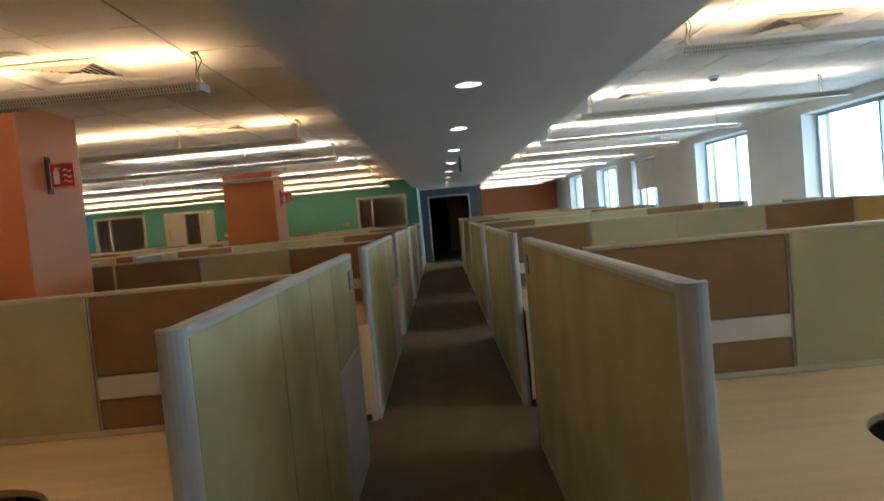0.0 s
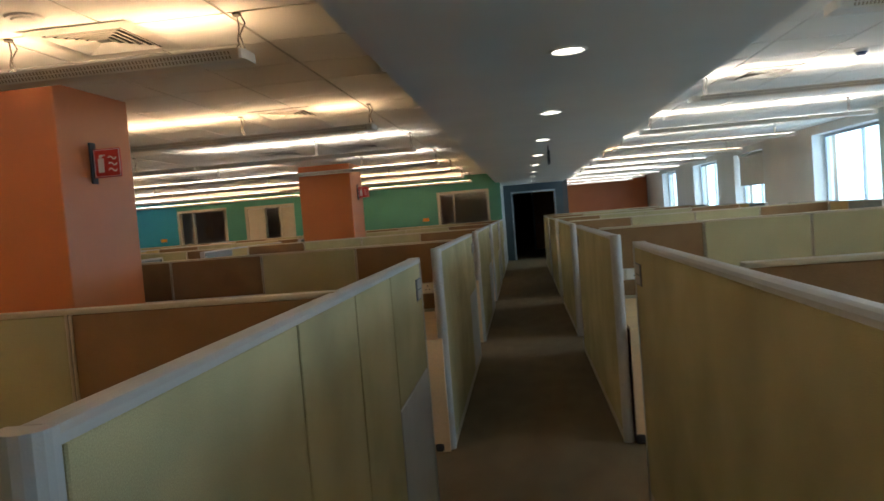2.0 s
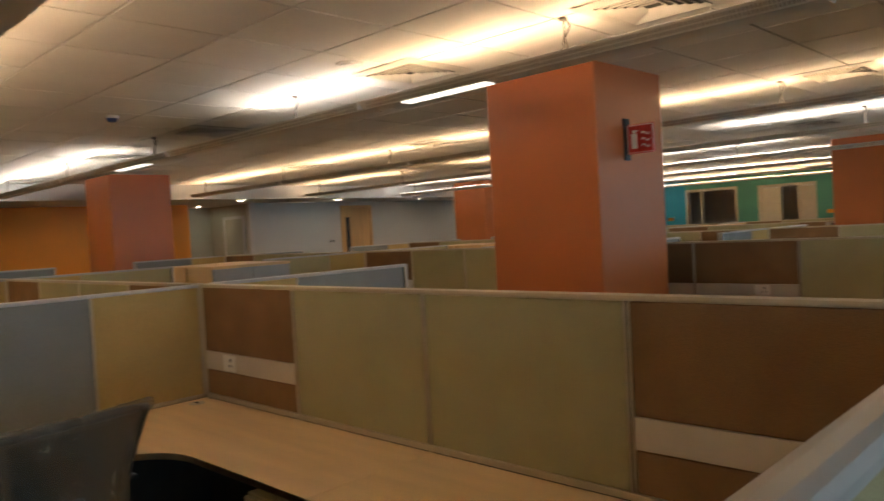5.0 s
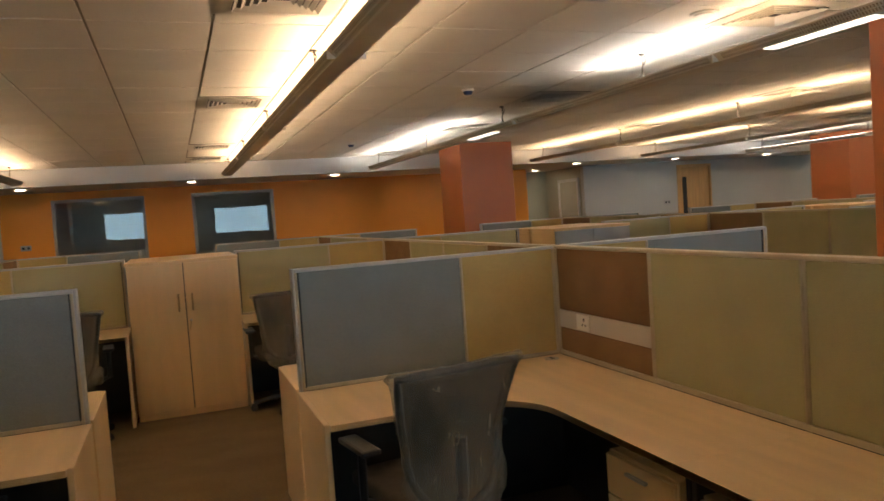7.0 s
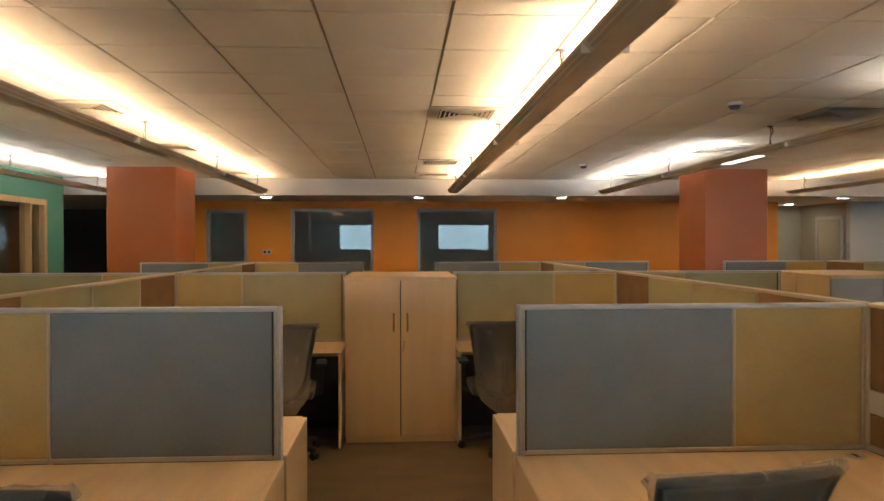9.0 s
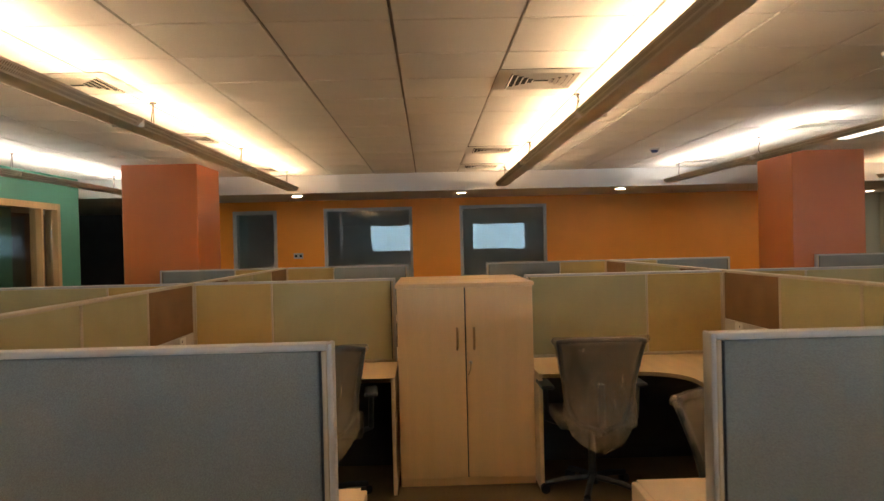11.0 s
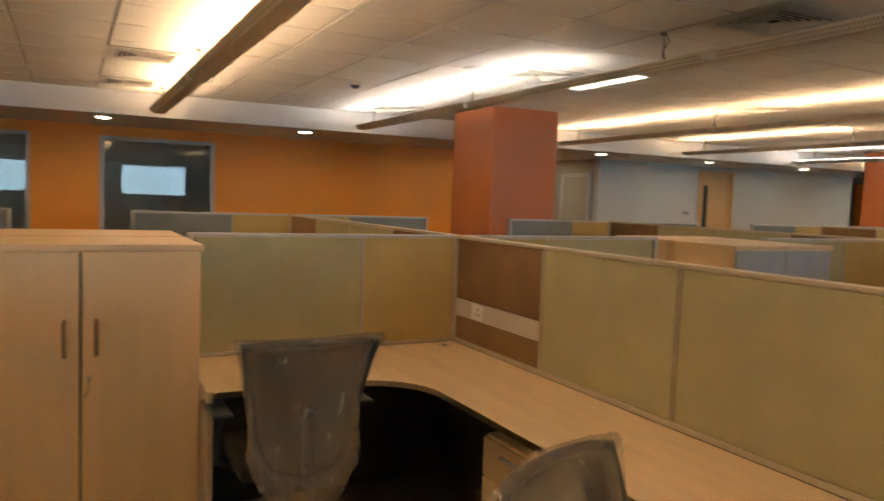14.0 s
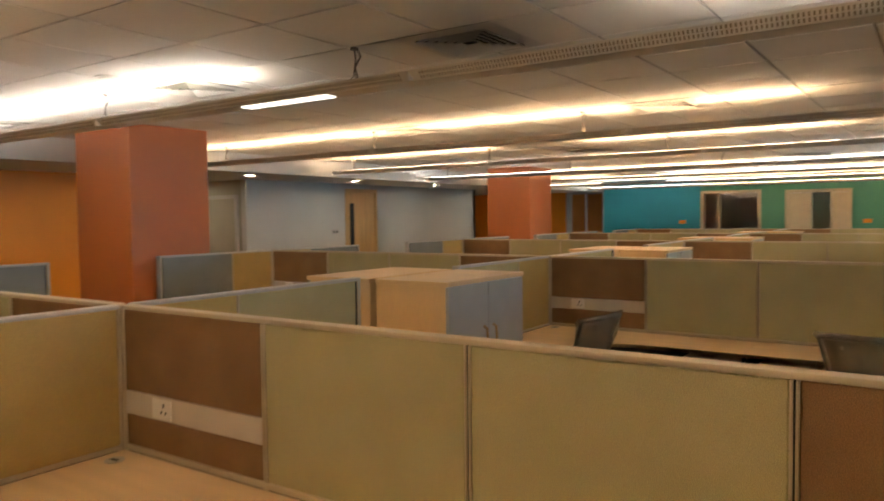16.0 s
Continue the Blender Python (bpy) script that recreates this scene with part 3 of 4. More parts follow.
def half_separator(grey):
    """Separator 1.49 m long along -y from the cross partition, ending at the passage."""
    p = thing("separator_partition", Matrix(), "low office partition with grey-blue and mustard fabric panels ending in a pale post", "partition", "separator partitions")
    L = 1.465
    part("top_rail", boxes((-0.028, 0.028, -L, -0.033, 1.337, TOP), bevel=0.006, seg=2), M_POST, p)
    # Near-black here too, so no pale rail shows in the underdesk dark.
    part("base_rail", boxes((-0.028, 0.028, -L, -0.03, 0.0, 0.10), bevel=0.003), M_UNDERDESK, p)
    part("desk_rail", boxes((-0.029, 0.029, -L, -0.03, 0.752, 0.770), bevel=0.003), M_FRAME, p)
    for a, b in ((-0.045, -0.033), (-0.594, -0.581), (-L, -L + 0.014)):
        part("post", boxes((-0.027, 0.027, a, b, 0.10, 1.337), bevel=0.003), M_FRAME, p)
    part("end_post", boxes((-0.031, 0.031, -L - 0.014, -L, 0.0, TOP + 0.001), bevel=0.006, seg=2), M_POST, p)
    part("seam", boxes((-0.0285, 0.0285, -L + 0.015, -L + 0.020, 0.11, 1.335)), M_DARK, p)
    part("fabric_panel", boxes((-0.022, 0.022, -0.5815, -0.045, 0.770, 1.337), bevel=0.004), M_YELLOW, p, "mustard woven panel")
    part("fabric_panel", boxes((-0.022, 0.022, -L + 0.020, -0.5945, 0.770, 1.337), bevel=0.004), grey, p, "grey woven panel")
    part("lower_panel", boxes((-0.02, 0.02, -0.575, -0.055, 0.10, 0.752)), M_UNDERDESK, p)
    part("lower_panel", boxes((-0.02, 0.02, -L + 0.03, -0.60, 0.10, 0.752)), M_UNDERDESK, p)
    return p


def round_bar(x0, y0, y1, r, z0, z1):
    """A post with a half-round nose towards -y."""
    pts = [(x0 + r, y1)] + [(x0 + r * math.cos(a), y0 + r * 0.9 + r * 0.9 * math.sin(a)) for a in [-math.pi * k / 8 for k in range(9)]] + [(x0 - r, y1)]
    return prism(pts, z0, z1)


def aisle_partition(inner):
    """Aisle screen 3.10 m long along +y, cream fabric on the aisle faces, half-round pale ends."""
    p = thing("aisle_partition", Matrix(), "cream fabric aisle screen with pale rounded end posts and cap", "partition", "aisle screens")
    L, h = 3.10, 0.034
    bm = bmesh.new()
    pr = [(-h, 1.325), (h, 1.325), (h, 1.338), (h * 0.75, 1.347), (h * 0.3, 1.351), (-h * 0.3, 1.351), (-h * 0.75, 1.347), (-h, 1.338)]
    a = [bm.verts.new((x, 0.045, z)) for x, z in pr]
    b = [bm.verts.new((x, L - 0.045, z)) for x, z in pr]
    bm.faces.new(a)
    bm.faces.new(b)
    for i in range(8):
        bm.faces.new((a[i], b[i], b[(i + 1) % 8], a[(i + 1) % 8]))
    bmesh.ops.recalc_face_normals(bm, faces=bm.faces)
    part("cap_rail", bm, M_POST, p)
    part("end_post", round_bar(0, 0, 0.045, h, 0.0, 1.350), M_POST, p, smooth=False)
    e = part("end_post", round_bar(0, 0, 0.045, h, 0.0, 1.350), M_POST, p)
    e.matrix_basis = pose(0, L, 0, 0, 0, 180)
    part("base_rail", boxes((-0.03, 0.03, 0.05, L - 0.05, 0.0, 0.06)), M_FRAME, p)
    part("core", boxes((-0.022, 0.022, 0.047, L - 0.047, 0.06, 1.325)), M_DARK, p)
    cuts = [0.05, 0.96, 1.57, 2.20, L - 0.05]
    for i in range(4):
        y0, y1 = cuts[i] + 0.007, cuts[i + 1] - 0.007
        for s in (-1, 1):
            xa, xb = sorted((s * 0.0225, s * 0.031))
            if s < 0:
                if i == 0:
                    part("fabric_panel", boxes((xa, xb, 0.053, L - 0.053, 0.062, 1.324), bevel=0.003), M_CREAM, p)
            elif i == 3:
                part("fabric_panel", boxes((xa, xb, y0, y1, 0.768, 1.324), bevel=0.003), M_CREAM, p)
                part("lower_panel", boxes((xa, xb, y0, y1, 0.062, 0.762), bevel=0.003), M_POST, p, "pale grey laminate lower panel")
            else:
                part("fabric_panel", boxes((xa, xb, y0, y1, 0.062, 1.324), bevel=0.003), M_CREAM, p)
    for s in (-1, 1):
        xa, xb = sorted((s * 0.031, s * 0.036))
        t = part("name_plate", boxes((xa, xb, 2.86, 3.02, 1.14, 1.25), bevel=0.002), M_HANDLEDARK, p, "small dark name plate holder")
        xa, xb = sorted((s * 0.036, s * 0.0375))
        part("plate_insert", boxes((xa, xb, 2.895, 3.012, 1.148, 1.190), (xa, xb, 2.895, 3.012, 1.198, 1.243)), M_CABGREY, t, "pale grey paper insert")
    part("foot_block", boxes((*sorted((inner * 0.036, inner * 0.10)), -0.05, 0.12, 0.0, 0.06), bevel=0.02, seg=2), M_DARK, p, "black rubber foot")
    return p


# ---- furniture ----
def l_desk(sx, sy, long_arm=1.7365, side_arm=1.468):
    """L-shaped worktop in the corner at the origin; its arms run to sx and sy."""
    d = thing("corner_desk", Matrix(), "pale maple laminate L-shaped desk with a curved inner corner", "desk", "corner desks")
    D, S, r = 0.60, 0.70, 0.30
    pts = [(0.035, 0.035), (long_arm, 0.035), (long_arm, D)]
    cx, cy = S + r, D + r
    pts += [(cx - r * math.sin(a), cy - r * math.cos(a)) for a in [math.pi / 2 * k / 8 for k in range(9)]]
    pts += [(S, side_arm), (0.035, side_arm)]
    pts = [(x * sx, y * sy) for x, y in pts]
    part("worktop", prism(pts, 0.728, 0.752), M_DESK, d)
    edge = [(x * sx, y * sy) for x, y in ([(long_arm, D)] + [(cx - r * math.sin(a), cy - r * math.cos(a)) for a in [math.pi / 2 * k / 8 for k in range(9)]] + [(S, side_arm)])]
    bm = bmesh.new()
    lo = [bm.verts.new((x, y, 0.726)) for x, y in edge]
    hi = [bm.verts.new((x, y, 0.7505)) for x, y in edge]
    for i in range(len(edge) - 1):
        bm.faces.new((lo[i], lo[i + 1], hi[i + 1], hi[i]))
    bmesh.ops.recalc_face_normals(bm, faces=bm.faces)
    bmesh.ops.solidify(bm, geom=list(bm.faces), thickness=0.003)
    part("edge_band", bm, M_EDGE, d, "darker wood edge band")

    def b(x0, x1, y0, y1, z0, z1, bev=0.003):
        xa, xb = sorted((x0 * sx, x1 * sx))
        ya, yb = sorted((y0 * sy, y1 * sy))
        return boxes((xa, xb, ya, yb, z0, z1), bevel=bev)

    part("end_panel", b(0.03, S - 0.02, side_arm - 0.001, side_arm + 0.024, 0.0, 0.752), M_DESK, d)
    part("support_panel", b(long_arm - 0.024, long_arm - 0.002, 0.04, D - 0.06, 0.0, 0.727), M_UNDERDESK, d)
    part("modesty_board", b(0.04, 0.058, 0.05, side_arm - 0.01, 0.08, 0.727), M_UNDERDESK, d)
    part("modesty_board", b(0.06, long_arm - 0.03, 0.04, 0.058, 0.08, 0.727), M_UNDERDESK, d)
    g = bmesh.new()
    cyl(g, 0.038, 0.038, 0.7515, 0.756, 20, 0.13 * sx, 0.14 * sy)
    gr = part("cable_grommet", g, M_STRIP, d, "round plastic cable grommet")
    part("grommet_slot", boxes((0.13 * sx - 0.022, 0.13 * sx + 0.022, 0.14 * sy - 0.008, 0.14 * sy + 0.008, 0.7555, 0.757)), M_DARK, gr)
    return d


def pedestal():
    p = thing("drawer_pedestal", Matrix(), "maple three-drawer pedestal under a desk", "drawer unit", "drawer pedestals")
    part("body", boxes((-0.20, 0.20, -0.24, 0.26, 0.06, 0.66), bevel=0.004), M_CAB, p)
    for i, (a, b) in enumerate(((0.07, 0.34), (0.345, 0.495), (0.50, 0.65))):
        f = part("drawer_front", boxes((-0.195, 0.195, -0.258, -0.241, a, b), bevel=0.003), M_CAB, p)
        part("handle", boxes((-0.06, 0.06, -0.275, -0.258, b - 0.045, b - 0.033), bevel=0.003), M_METAL, f, "steel bar handle")
    for x in (-0.16, 0.16):
        for y in (-0.19, 0.21):
            part("castor", cyl(bmesh.new(), 0.025, 0.025, 0.0, 0.06, 12, x, y), M_DARK, p)
    return p


def cabinet(front):
    """Two-door cupboard; its front faces +x, its back is at x = 0."""
    c = thing("storage_cabinet", Matrix(), "tall two-door maple laminate storage cabinet, doors closed", "cabinet", "storage cabinets")
    w, d, h = 0.45, 0.50, 1.335
    part("body", boxes((0.0, d, -w + 0.004, w - 0.004, 0.05, h - 0.026), bevel=0.002), M_CAB, c)
    part("plinth", boxes((0.01, d - 0.005, -w + 0.006, w - 0.006, 0.0, 0.05), bevel=0.002), M_CAB, c)
    part("top", boxes((0.0, d + 0.022, -w - 0.006, w + 0.006, h - 0.026, h), bevel=0.003), M_CAB, c)
    # Dark strip paints the shade between the doors; the body behind is maple.
    part("door_gap_shade", boxes((d + 0.0005, d + 0.003, -0.0039, 0.0039, 0.058, h - 0.031)), M_DARK, c)
    for s in (-1, 1):
        ya, yb = sorted((s * 0.004, s * (w - 0.006)))
        dr = part("door", boxes((d + 0.001, d + 0.019, ya, yb, 0.058, h - 0.031), bevel=0.002), front, c)
        bm = bmesh.new()
        rod(bm, [(d + 0.018, s * 0.055, 0.90), (d + 0.040, s * 0.055, 0.915), (d + 0.046, s * 0.055, 0.97), (d + 0.040, s * 0.055, 1.025), (d + 0.018, s * 0.055, 1.04)], 0.0075, 8)
        part("handle", bm, M_HANDLE, dr, "bowed dark steel handle")
    bm = bmesh.new()
    rod(bm, [(d + 0.018, 0.03, 0.815), (d + 0.028, 0.03, 0.815)], 0.011, 12)
    lk = part("lock", bm, M_METAL, c, "steel cam lock with a key")
    part("key", boxes((d + 0.028, d + 0.050, 0.026, 0.032, 0.792, 0.822), bevel=0.002), M_HANDLE, lk, "brass key")
    part("key_string", rod(bmesh.new(), [(d + 0.045, 0.03, 0.80), (d + 0.05, 0.026, 0.775), (d + 0.035, 0.018, 0.745), (d + 0.03, 0.012, 0.735)], 0.003, 6), M_HANDLE, lk, "loose brown key string")
    return c


def office_chair(lowered=0.0):
    """Wrapped swivel chair; its back is towards -x, it faces +x; lowered on its gas lift by so much."""
    c = thing("office_chair", Matrix(), "black mesh-back swivel office chair wrapped in clear plastic film", "chair", "office chairs")
    b = cyl(bmesh.new(), 0.035, 0.03, 0.06, 0.12, 16)
    part("hub", b, M_CHAIRBLACK, c)
    part("gas_lift", cyl(bmesh.new(), 0.025, 0.02, 0.11, 0.42, 16), M_CHAIRBLACK, c)
    for k in range(5):
        a = 2 * math.pi * k / 5 + 0.3
        ca, sa = math.cos(a), math.sin(a)
        bm = bmesh.new()
        rod(bm, [(0.03 * ca, 0.03 * sa, 0.10), (0.17 * ca, 0.17 * sa, 0.09), (0.30 * ca, 0.30 * sa, 0.065)], 0.02, 8)
        leg = part("base_leg", bm, M_CHAIRBLACK, c)
        bm = bmesh.new()
        rod(bm, [(0.30 * ca - 0.022 * sa, 0.30 * sa + 0.022 * ca, 0.029), (0.30 * ca + 0.022 * sa, 0.30 * sa - 0.022 * ca, 0.029)], 0.029, 14)
        part("castor", bm, M_DARK, leg)
    part("mechanism", boxes((-0.10, 0.10, -0.08, 0.08, 0.40, 0.45), bevel=0.01), M_CHAIRBLACK, c)
    bm = boxes((-0.22, 0.25, -0.24, 0.24, 0.45, 0.52), bevel=0.03, seg=3)
    part("seat", bm, M_CHAIRMESH, c, smooth=True)

    def half_width(v):
        """Half the width of the shield-shaped back at v, 0 below to 1 above."""
        if v > 0.5:
            return 0.205 + 0.05 * (v - 0.5) / 0.5
        return 0.205 * math.sqrt(max(0.0, 1 - ((0.5 - v) / 0.5) ** 2.2))

    def back_pt(u, v, grow=1.0):
        """u across -1..1, v up 0..1."""
        w = half_width(v) * grow
        y = u * w
        x = -0.26 - 0.09 * v ** 1.3 - 0.05 * (1 - (y / 0.26) ** 2) + 0.05 * math.sin(v * 3.1)
        return (x + 0.03, y, 0.44 + 0.56 * v + 0.012 * (1 - abs(u) ** 3) * v)

    bm = bmesh.new()
    rows_ = []
    for j in range(15):
        v = 0.02 + 0.98 * j / 14
        rows_.append([bm.verts.new(back_pt(-1 + 2 * i / 12, v, 0.97)) for i in range(13)])
    for j in range(14):
        for i in range(12):
            bm.faces.new((rows_[j][i], rows_[j][i + 1], rows_[j + 1][i + 1], rows_[j + 1][i]))
    bmesh.ops.solidify(bm, geom=list(bm.faces), thickness=0.006)
    part("backrest_mesh", bm, M_CHAIRMESH, c, smooth=True)
    bm = bmesh.new()
    loop = [back_pt(-1, v / 10) for v in range(11)] + [back_pt(-1 + 2 * i / 8, 1) for i in range(1, 8)] + [back_pt(1, 1 - v / 10) for v in range(10)] + [back_pt(-1, 0.004)]
    rod(bm, loop, 0.016, 8)
    part("backrest_frame", bm, M_CHAIRBLACK, c, smooth=True)
    bm = bmesh.new()
    rows_ = []
    for j in range(5):
        v = 0.30 + 0.16 * j / 4
        rows_.append([bm.verts.new(Vector(back_pt(-0.8 + 1.6 * i / 8, v)) + Vector((0.028, 0, 0))) for i in range(9)])
    for j in range(4):
        for i in range(8):
            bm.faces.new((rows_[j][i], rows_[j][i + 1], rows_[j + 1][i + 1], rows_[j + 1][i]))
    bmesh.ops.solidify(bm, geom=list(bm.faces), thickness=0.012)
    part("lumbar_pad", bm, M_CHAIRBLACK, c, smooth=True)
    bm = bmesh.new()
    rod(bm, [(0.0, 0, 0.42), (-0.20, 0, 0.42), (-0.29, 0, 0.52), (-0.30, 0, 0.74)], 0.024, 8)
    part("back_spine", bm, M_CHAIRBLACK, c)
    for s in (-1, 1):
        bm = bmesh.new()
        rod(bm, [(0.0, s * 0.22, 0.45), (0.0, s * 0.285, 0.47), (-0.02, s * 0.29, 0.68)], 0.018, 8)
        arm = part("armrest_post", bm, M_CHAIRBLACK, c)
        part("arm_pad", boxes((-0.13, 0.13, s * 0.29 - 0.04, s * 0.29 + 0.04, 0.68, 0.705), bevel=0.012, seg=2), M_CHAIRBLACK, arm)
    # crumpled film over the back: a loose bag with pinched top corners, gathered and knotted below
    bm = bmesh.new()
    rings, N = [], 56
    for j in range(27):
        v = j / 26
        vv = 1.035 - 1.24 * v
        ring_ = []
        if vv > 0.25:
            w = max(half_width(min(vv, 1.0)), 0.205) * 1.06
        else:
            w = 0.217 * math.sqrt(max(0.02, 1 - ((0.25 - vv) / 0.46) ** 2))
        ear = 0.022 * math.exp(-((vv - 0.985) / 0.035) ** 2)
        crumple = 0.010 + 0.022 * max(0.0, 0.45 - vv)
        for i in range(N):
            a = 2 * math.pi * i / N
            side = math.cos(a)
            y = side * w + math.copysign(ear * abs(side) ** 6, side)
            px = back_pt(0, max(min(vv, 1.0), 0.0))[0] + 0.05 * (y / 0.26) ** 2
            deep = (0.012 if j == 0 else 0.032) + 0.03 * math.sin(v * 3)
            p = Vector((px - 0.005 + math.sin(a) * deep, y, 0.44 + 0.56 * vv + 0.01))
            fold = 0.006 * math.sin(9 * a + 7 * v) + 0.005 * math.sin(21 * a - 13 * v)
            p += Vector((fold, fold * 0.7, 0)) + crumple * noise.noise_vector(p * 9.0) + 0.5 * crumple * noise.noise_vector(p * 26.0)
            ring_.append(bm.verts.new(p))
        rings.append(ring_)
    for a_, b_ in zip(rings, rings[1:]):
        for i in range(N):
            bm.faces.new((a_[i], a_[(i + 1) % N], b_[(i + 1) % N], b_[i]))
    bm.faces.new(rings[0])
    part("plastic_wrap", bm, M_FILM, c, "clear crumpled plastic film", smooth=True)
    for piece in c.children:
        if piece.name.split(".")[0] not in ("hub", "gas_lift", "base_leg"):
            piece.location.z -= lowered
    return c


# ---- glazing and doors ----
def glazed(name, axis, pos, a0, a1, z0, z1, label, frame_m, glass_m, mull=(), thick=0.07, bar=0.05, lower=None):
    w = thing(name, Matrix(), label, "window" if name.startswith("window") else "door", "", "structure")

    def b(p, q, zz0, zz1, t):
        return (pos - t, pos + t, p, q, zz0, zz1) if axis == "x" else (p, q, pos - t, pos + t, zz0, zz1)

    part("window_frame", boxes(b(a0, a0 + bar, z0, z1, thick / 2), b(a1 - bar, a1, z0, z1, thick / 2), b(a0 + bar, a1 - bar, z1 - bar, z1, thick / 2), b(a0 + bar, a1 - bar, z0, z0 + bar, thick / 2)), frame_m, w)
    cuts = [a0 + bar, *mull, a1 - bar]
    for m_ in mull:
        part("mullion", boxes(b(m_ - 0.02, m_ + 0.02, z0 + bar, z1 - bar, thick / 2 - 0.006)), frame_m, w)
    for p, q in zip(cuts, cuts[1:]):
        pane = part("pane", boxes(b(p + 0.001, q - 0.001, z0 + bar, z1 - bar, 0.004)), glass_m, w)
        pane.visible_shadow = False
    return w


for i, (a, b_) in enumerate(EAST_WINDOWS):
    glazed("window_%d" % (i + 1), "x", EAST + 0.25, a, b_, SILL, HEAD, "tall daylit window with a thin grey aluminium frame", M_WFRAME, M_GLASS, mull=(a + (b_ - a) * 0.42,))
bl = thing("roller_blind", pose(EAST + 0.12, 19.1, HEAD), "cream roller blind drawn halfway down a window", "blind")
part("roller", rod(bmesh.new(), [(0, -1.05, -0.04), (0, 1.05, -0.04)], 0.03, 12), M_BLIND, bl)
part("cloth", boxes((-0.003, 0.003, -1.03, 1.03, -0.75, -0.04)), M_BLIND, bl)
part("bottom_bar", boxes((-0.01, 0.01, -1.03, 1.03, -0.775, -0.75), bevel=0.003), M_WFRAME, bl)

glazed("window_meeting_a", "x", WEST - 0.06, -0.415, 1.075, 0.75, 2.235, "tinted meeting room window in a grey frame", M_CABGREY, M_DGLASS)
glazed("window_meeting_b", "x", WEST - 0.06, 1.875, 3.347, 0.75, 2.235, "tinted meeting room window in a grey frame", M_CABGREY, M_DGLASS)
glazed("door_glass_west", "x", WEST - 0.06, -1.94, -1.2, 0.0, 2.22, "tinted glass door in a grey frame", M_CABGREY, M_DGLASS, bar=0.06)
glazed("door_green_a", "y", GREEN_Y + 0.07, -9.53, -8.06, 0.0, 2.30, "glazed doorway in a pale frame, dark inside", M_FRAME, M_DGLASS, mull=(-9.08,), thick=0.17, bar=0.07)
glazed("door_green_b", "y", GREEN_Y + 0.07, -7.51, -6.07, 0.0, 2.27, "glazed doorway in a pale wood frame", M_FRAME, M_DGLASS, mull=(-6.95, -6.5), thick=0.17, bar=0.07)
db = thing("door_cream", Matrix(), "cream painted door leaves inside a glazed doorway", "door", "", "structure")
part("leaf", boxes((-7.435, -6.975, GREEN_Y + 0.015, GREEN_Y + 0.055, 0.01, 2.18), bevel=0.003), M_FRAME, db)
part("leaf", boxes((-6.475, -6.145, GREEN_Y + 0.015, GREEN_Y + 0.055, 0.01, 2.18), bevel=0.003), M_FRAME, db)
glazed("door_green_c", "y", GREEN_Y + 0.07, -2.0, -0.57, 0.0, 2.22, "glazed doorway in a pale frame, brown inside", M_FRAME, M_DGLASS, mull=(-1.56,), thick=0.17, bar=0.07)
glazed("window_lobby", "y", GREEN_Y + 0.07, -13.35, -12.2, 0.0, SOFFIT, "full-height glass screen in a grey frame before an amber wall", M_CABGREY, M_DGLASS, mull=(-12.75,), thick=0.12, bar=0.05)
glazed("door_green_d", "y", SOUTH - 0.07, -11.75, -10.2, 0.0, 2.25, "wood-framed glazed doorway in a green wall", M_WOOD, M_DGLASS, mull=(-11.3,), thick=0.17, bar=0.08)


def leaf_door(name, x, y0, y1, h, leaf, frame_m, label):
    d = thing(name, Matrix(), label, "door", "", "structure")
    part("door_frame", boxes((x - 0.13, x + 0.015, y0, y0 + 0.05, 0, h), (x - 0.13, x + 0.015, y1 - 0.05, y1, 0, h), (x - 0.13, x + 0.015, y0 + 0.05, y1 - 0.05, h - 0.05, h)), frame_m, d)
    lf = part("leaf", boxes((x - 0.06, x - 0.02, y0 + 0.053, y1 - 0.053, 0.008, h - 0.053), bevel=0.003), leaf, d)
    bm = bmesh.new()
    rod(bm, [(x - 0.02, y0 + 0.14, 1.02), (x + 0.03, y0 + 0.14, 1.02), (x + 0.03, y0 + 0.26, 1.02)], 0.01, 8)
    part("handle", bm, M_METAL, lf, "steel lever handle")
    return d, lf


wd, lf = leaf_door("door_beech", -13.92, 12.40, 13.36, 2.28, M_WOOD, M_WOOD, "beech veneered door with a narrow vision slot, closed")
part("vision_panel", boxes((-13.945, -13.935, 12.56, 12.68, 1.10, 2.0), bevel=0.002), M_DARK, lf, "narrow dark glass slot")
dg = thing("door_grey", Matrix(), "olive grey painted door in a recess, closed", "door", "", "structure")
part("door_frame", boxes((-14.98, -14.92, 9.90, 9.949, 0, 2.12), (-14.16, -14.10, 9.90, 9.949, 0, 2.12), (-14.92, -14.16, 9.90, 9.949, 2.06, 2.12)), M_CABGREY, dg)
lg = part("leaf", boxes((-14.915, -14.165, 9.92, 9.945, 0.008, 2.055), bevel=0.003), M_NICHE, dg)
part("handle", rod(bmesh.new(), [(-14.82, 9.92, 1.02), (-14.82, 9.87, 1.02), (-14.70, 9.87, 1.02)], 0.01, 8), M_METAL, lg, "steel lever handle")

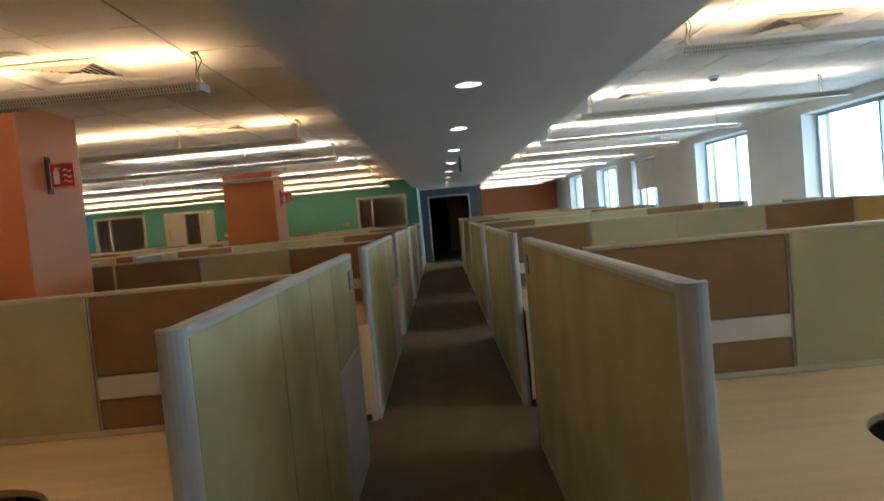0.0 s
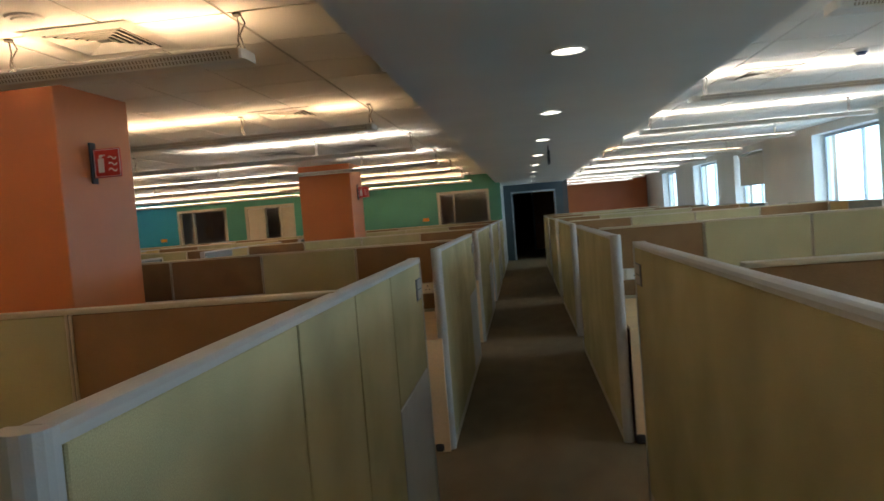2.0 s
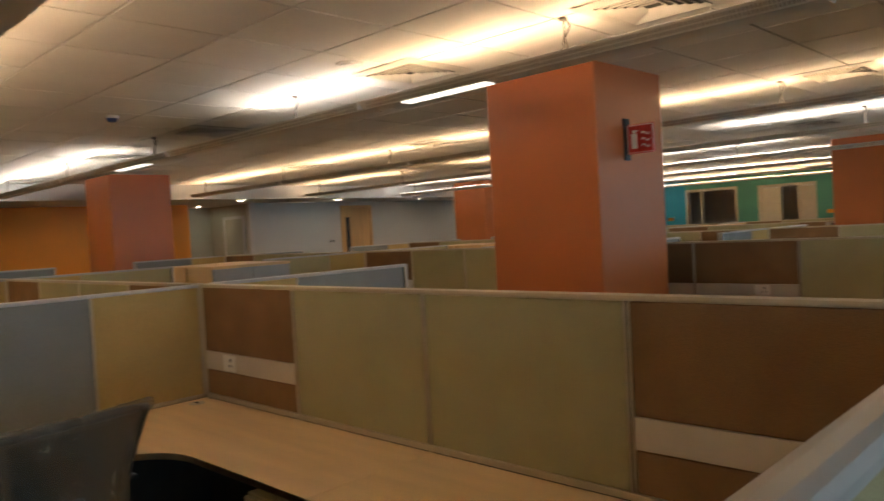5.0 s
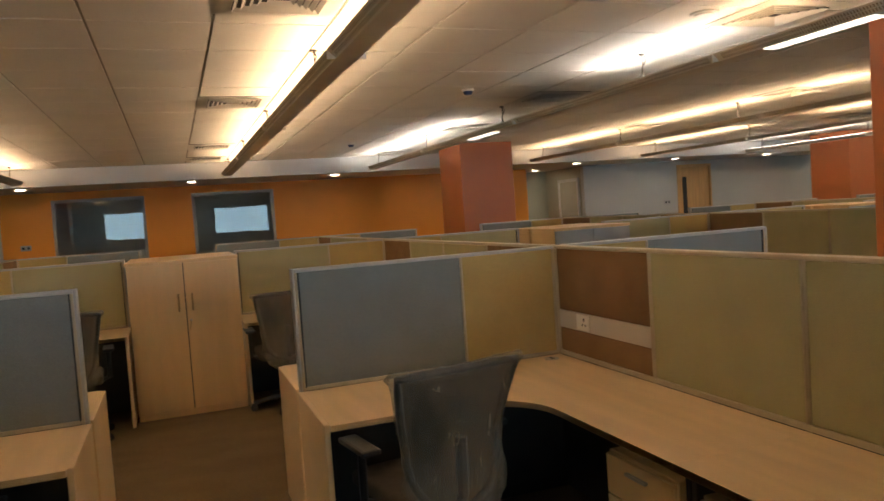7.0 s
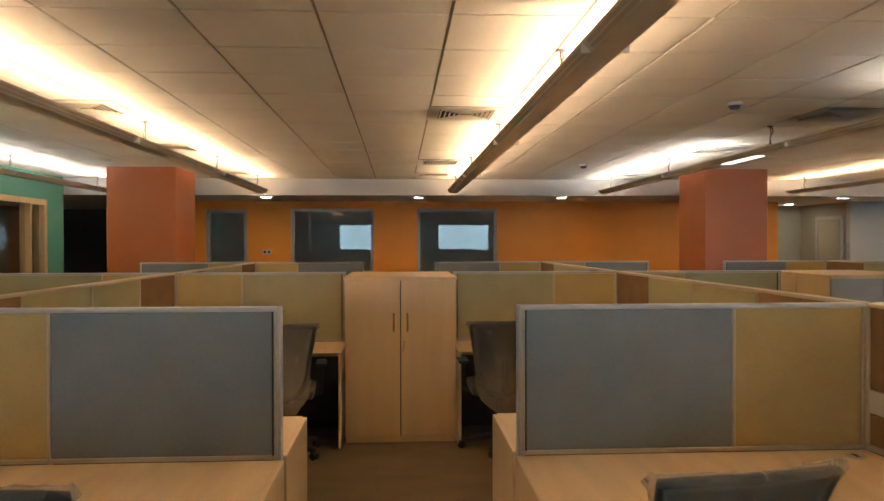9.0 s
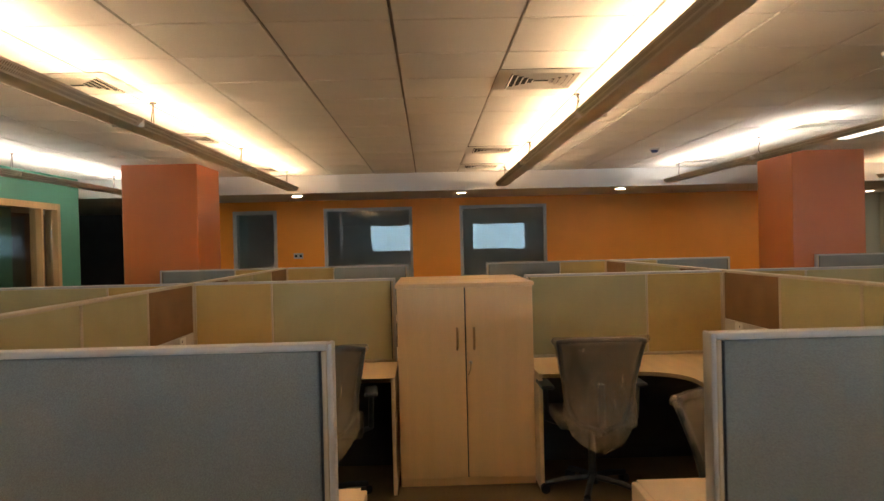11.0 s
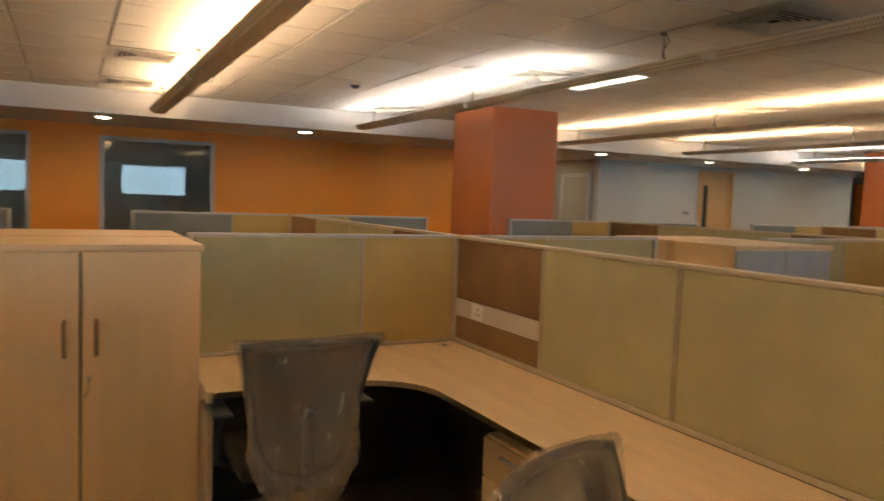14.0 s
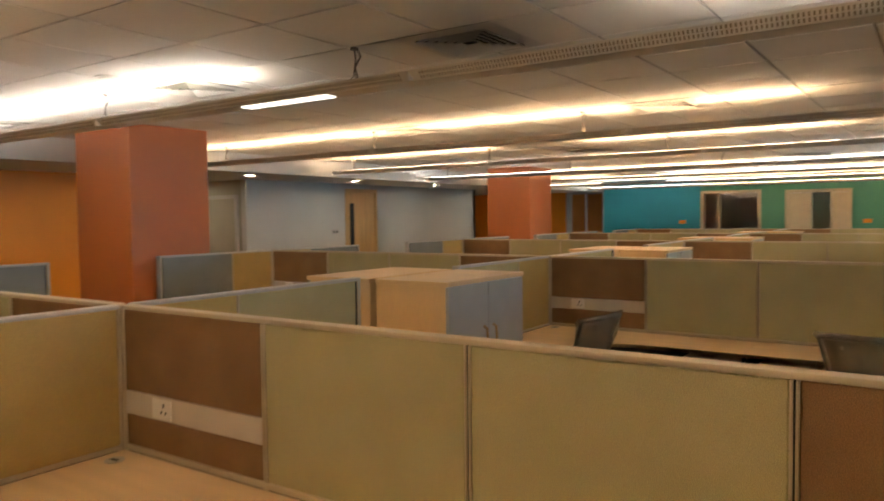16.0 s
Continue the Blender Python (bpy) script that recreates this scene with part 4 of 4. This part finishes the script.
# corridor portal at the end of the aisle
po = thing("door_corridor", Matrix(), "dark blue-grey steel portal open to an unlit corridor", "door", "", "structure")
part("door_frame", boxes((-0.249, -0.02, PORTAL, PORTAL + 0.12, 0, 2.36), (1.37, 1.599, PORTAL, PORTAL + 0.12, 0, 2.36), (-0.02, 1.37, PORTAL, PORTAL + 0.12, 2.14, 2.36)), M_PORTAL, po)
part("inner_frame", boxes((-0.015, 0.03, PORTAL + 0.02, PORTAL + 0.16, 0, 2.135), (1.32, 1.365, PORTAL + 0.02, PORTAL + 0.16, 0, 2.135), (0.03, 1.32, PORTAL + 0.02, PORTAL + 0.16, 2.09, 2.135)), M_WFRAME, po, "thin steel inner frame")
dk = thing("door_inner", Matrix(), "dark brown wooden door deep in the corridor", "door", "", "structure")
part("leaf", boxes((0.75, 1.55, 30.0, 30.05, 0.01, 2.2), bevel=0.004), M_WOOD, dk)
part("door_frame", boxes((0.68, 0.745, 29.98, 30.08, 0, 2.26), (0.745, 1.6, 29.98, 30.08, 2.205, 2.26)), M_WFRAME, dk)
part("handle", rod(bmesh.new(), [(0.83, 30.0, 1.02), (0.83, 29.95, 1.02), (0.95, 29.95, 1.02)], 0.01, 8), M_METAL, dk)

ex = thing("hanging_sign", pose(0.70, 10.85, SOFFIT), "dark hanging sign seen edge-on under the soffit", "sign")
part("plate", boxes((-0.012, 0.012, -0.17, 0.17, -0.24, -0.07), bevel=0.003), M_DARK, ex)
for u in (-0.12, 0.12):
    part("stem", rod(bmesh.new(), [(0, u, -0.07), (0, u, 0)], 0.004, 8), M_WIRE, ex)

# wall plates beside doors
for x, y, z in ((-13.92, 12.1, 1.45), (WEST, -0.85, 1.45)):
    wp = thing("wall_plate", pose(x, y, z), "small dark control plate on a wall", "switch", "wall plates")
    part("plate", boxes((0, 0.012, -0.08, 0.08, -0.045, 0.045), bevel=0.003), M_CABGREY, wp)
    for u in (-0.04, 0.04):
        part("button", boxes((0.012, 0.016, u - 0.02, u + 0.02, -0.02, 0.02)), M_DARK, wp)
for x in (-2.35, -5.75, -10.0):
    wp = thing("wall_plate", pose(x, GREEN_Y, 1.5), "small orange notice plate on a green wall", "sign", "wall plates")
    part("plate", boxes((-0.09, 0.09, -0.012, 0, -0.045, 0.045), bevel=0.003), M_ORANGE, wp)

# ---- lay out the pods ----
proto = []


def first(ob):
    proto.append(ob)
    return ob


P_BAY_B = first(bay_wall((0, 2, 3), "low office partition with three brown panels and one sage panel"))
P_BAY, P_SEPG, P_SEPS = first(bay_wall()), first(half_separator(M_GREY)), first(half_separator(M_SAGE))
P_AISLE, P_AISLE_R = first(aisle_partition(-1)), first(aisle_partition(1))
P_DESK = {k: first(l_desk(*k)) for k in ((1, 1), (1, -1), (-1, 1), (-1, -1))}
P_PED, P_CAB, P_CABG, P_CHAIR = first(pedestal()), first(cabinet(M_CAB)), first(cabinet(M_CABGREY)), first(office_chair())
P_CHAIR_LOW = first(office_chair(0.06))
used = set()


def place(ob, m):
    """The first place takes the thing itself, the next ones copies."""
    if ob not in used:
        used.add(ob)
        ob.matrix_basis = m
        return ob
    return copy_thing(ob, m)


for wy in WALL_Y:
    for bx in BAY_X[:3]:
        place(P_BAY_B if abs(wy - 7.52) < 0.1 and bx == BAY_X[0] else P_BAY, pose(bx, wy, 0))
    place(P_BAY, pose(0.91 + 3.475, wy, 0))
place(P_BAY, pose(0.91 + 3.475, WALL_Y[-1] + PITCH, 0))
for k in range(-1, 5):
    place(P_AISLE, pose(-0.274, 2.05 + PITCH * k, 0))
for k in range(-1, 5):
    place(P_AISLE_R, pose(0.895, 2.03 + PITCH * k, 0))
for k, wy in enumerate(WALL_Y):
    for i, sx in enumerate(BAY_X[1:]):
        sp = P_SEPS if i == 1 else P_SEPG
        place(sp, pose(sx, wy, 0))
        if wy + 1.5 < 20.4:
            place(sp, pose(sx, wy, 0, 0, 0, 180))
    place(P_SEPG, pose(4.385, wy, 0))
    place(P_SEPG, pose(4.385, wy, 0, 0, 0, 180))


def in_column(x0, x1, y0, y1):
    return any(x0 < cx and x1 > cx - 0.93 and y0 < cy + 0.9 and y1 > cy for cx in (-2.66, -10.67) for cy in (-2.33, 5.79, 13.95))


for wy in WALL_Y:
    for x0, x1 in zip(BAY_X[:3], BAY_X[1:]):
        for sy in (-1, 1):
            if wy > 19 and sy > 0:
                continue
            for cx, sx in ((x0, -1), (x1, 1)):
                xa, xb = sorted((cx, cx + sx * 0.62))
                ya, yb = sorted((wy + sy * 0.6, wy + sy * 1.45))
                if in_column(xa, xb, ya, yb):
                    continue
                place(P_DESK[(sx, sy)], pose(cx, wy, 0))
                place(P_PED, pose(cx + sx * 1.48, wy + sy * 0.30, 0, 0, 0, 0 if sy < 0 else 180))
    for cx, sx in ((0.91, 1), (4.385, -1)):
        for sy in (-1, 1):
            place(P_DESK[(sx, sy)], pose(cx, wy, 0))
for k in range(0, 5):
    py = 1.555 + PITCH * k
    g = P_CAB if k == 0 else P_CABG
    place(g, pose(-7.165, py, 0))
    place(g, pose(-7.215, py, 0, 0, 0, 180))

CHAIRS = [(-2.93, 2.40, 189), (-6.47, 2.33, 180), (-6.38, 0.66, 184), (-2.93, 0.54, 172), (-6.58, 6.48, 172), (-4.62, 6.62, 80), (1.33, 2.28, 160)]
for cx, cy, a in CHAIRS:
    place(P_CHAIR, pose(cx, cy, 0, 0, 0, a))
place(P_CHAIR_LOW, pose(-4.57, 2.66, 0, 0, 0, 25))
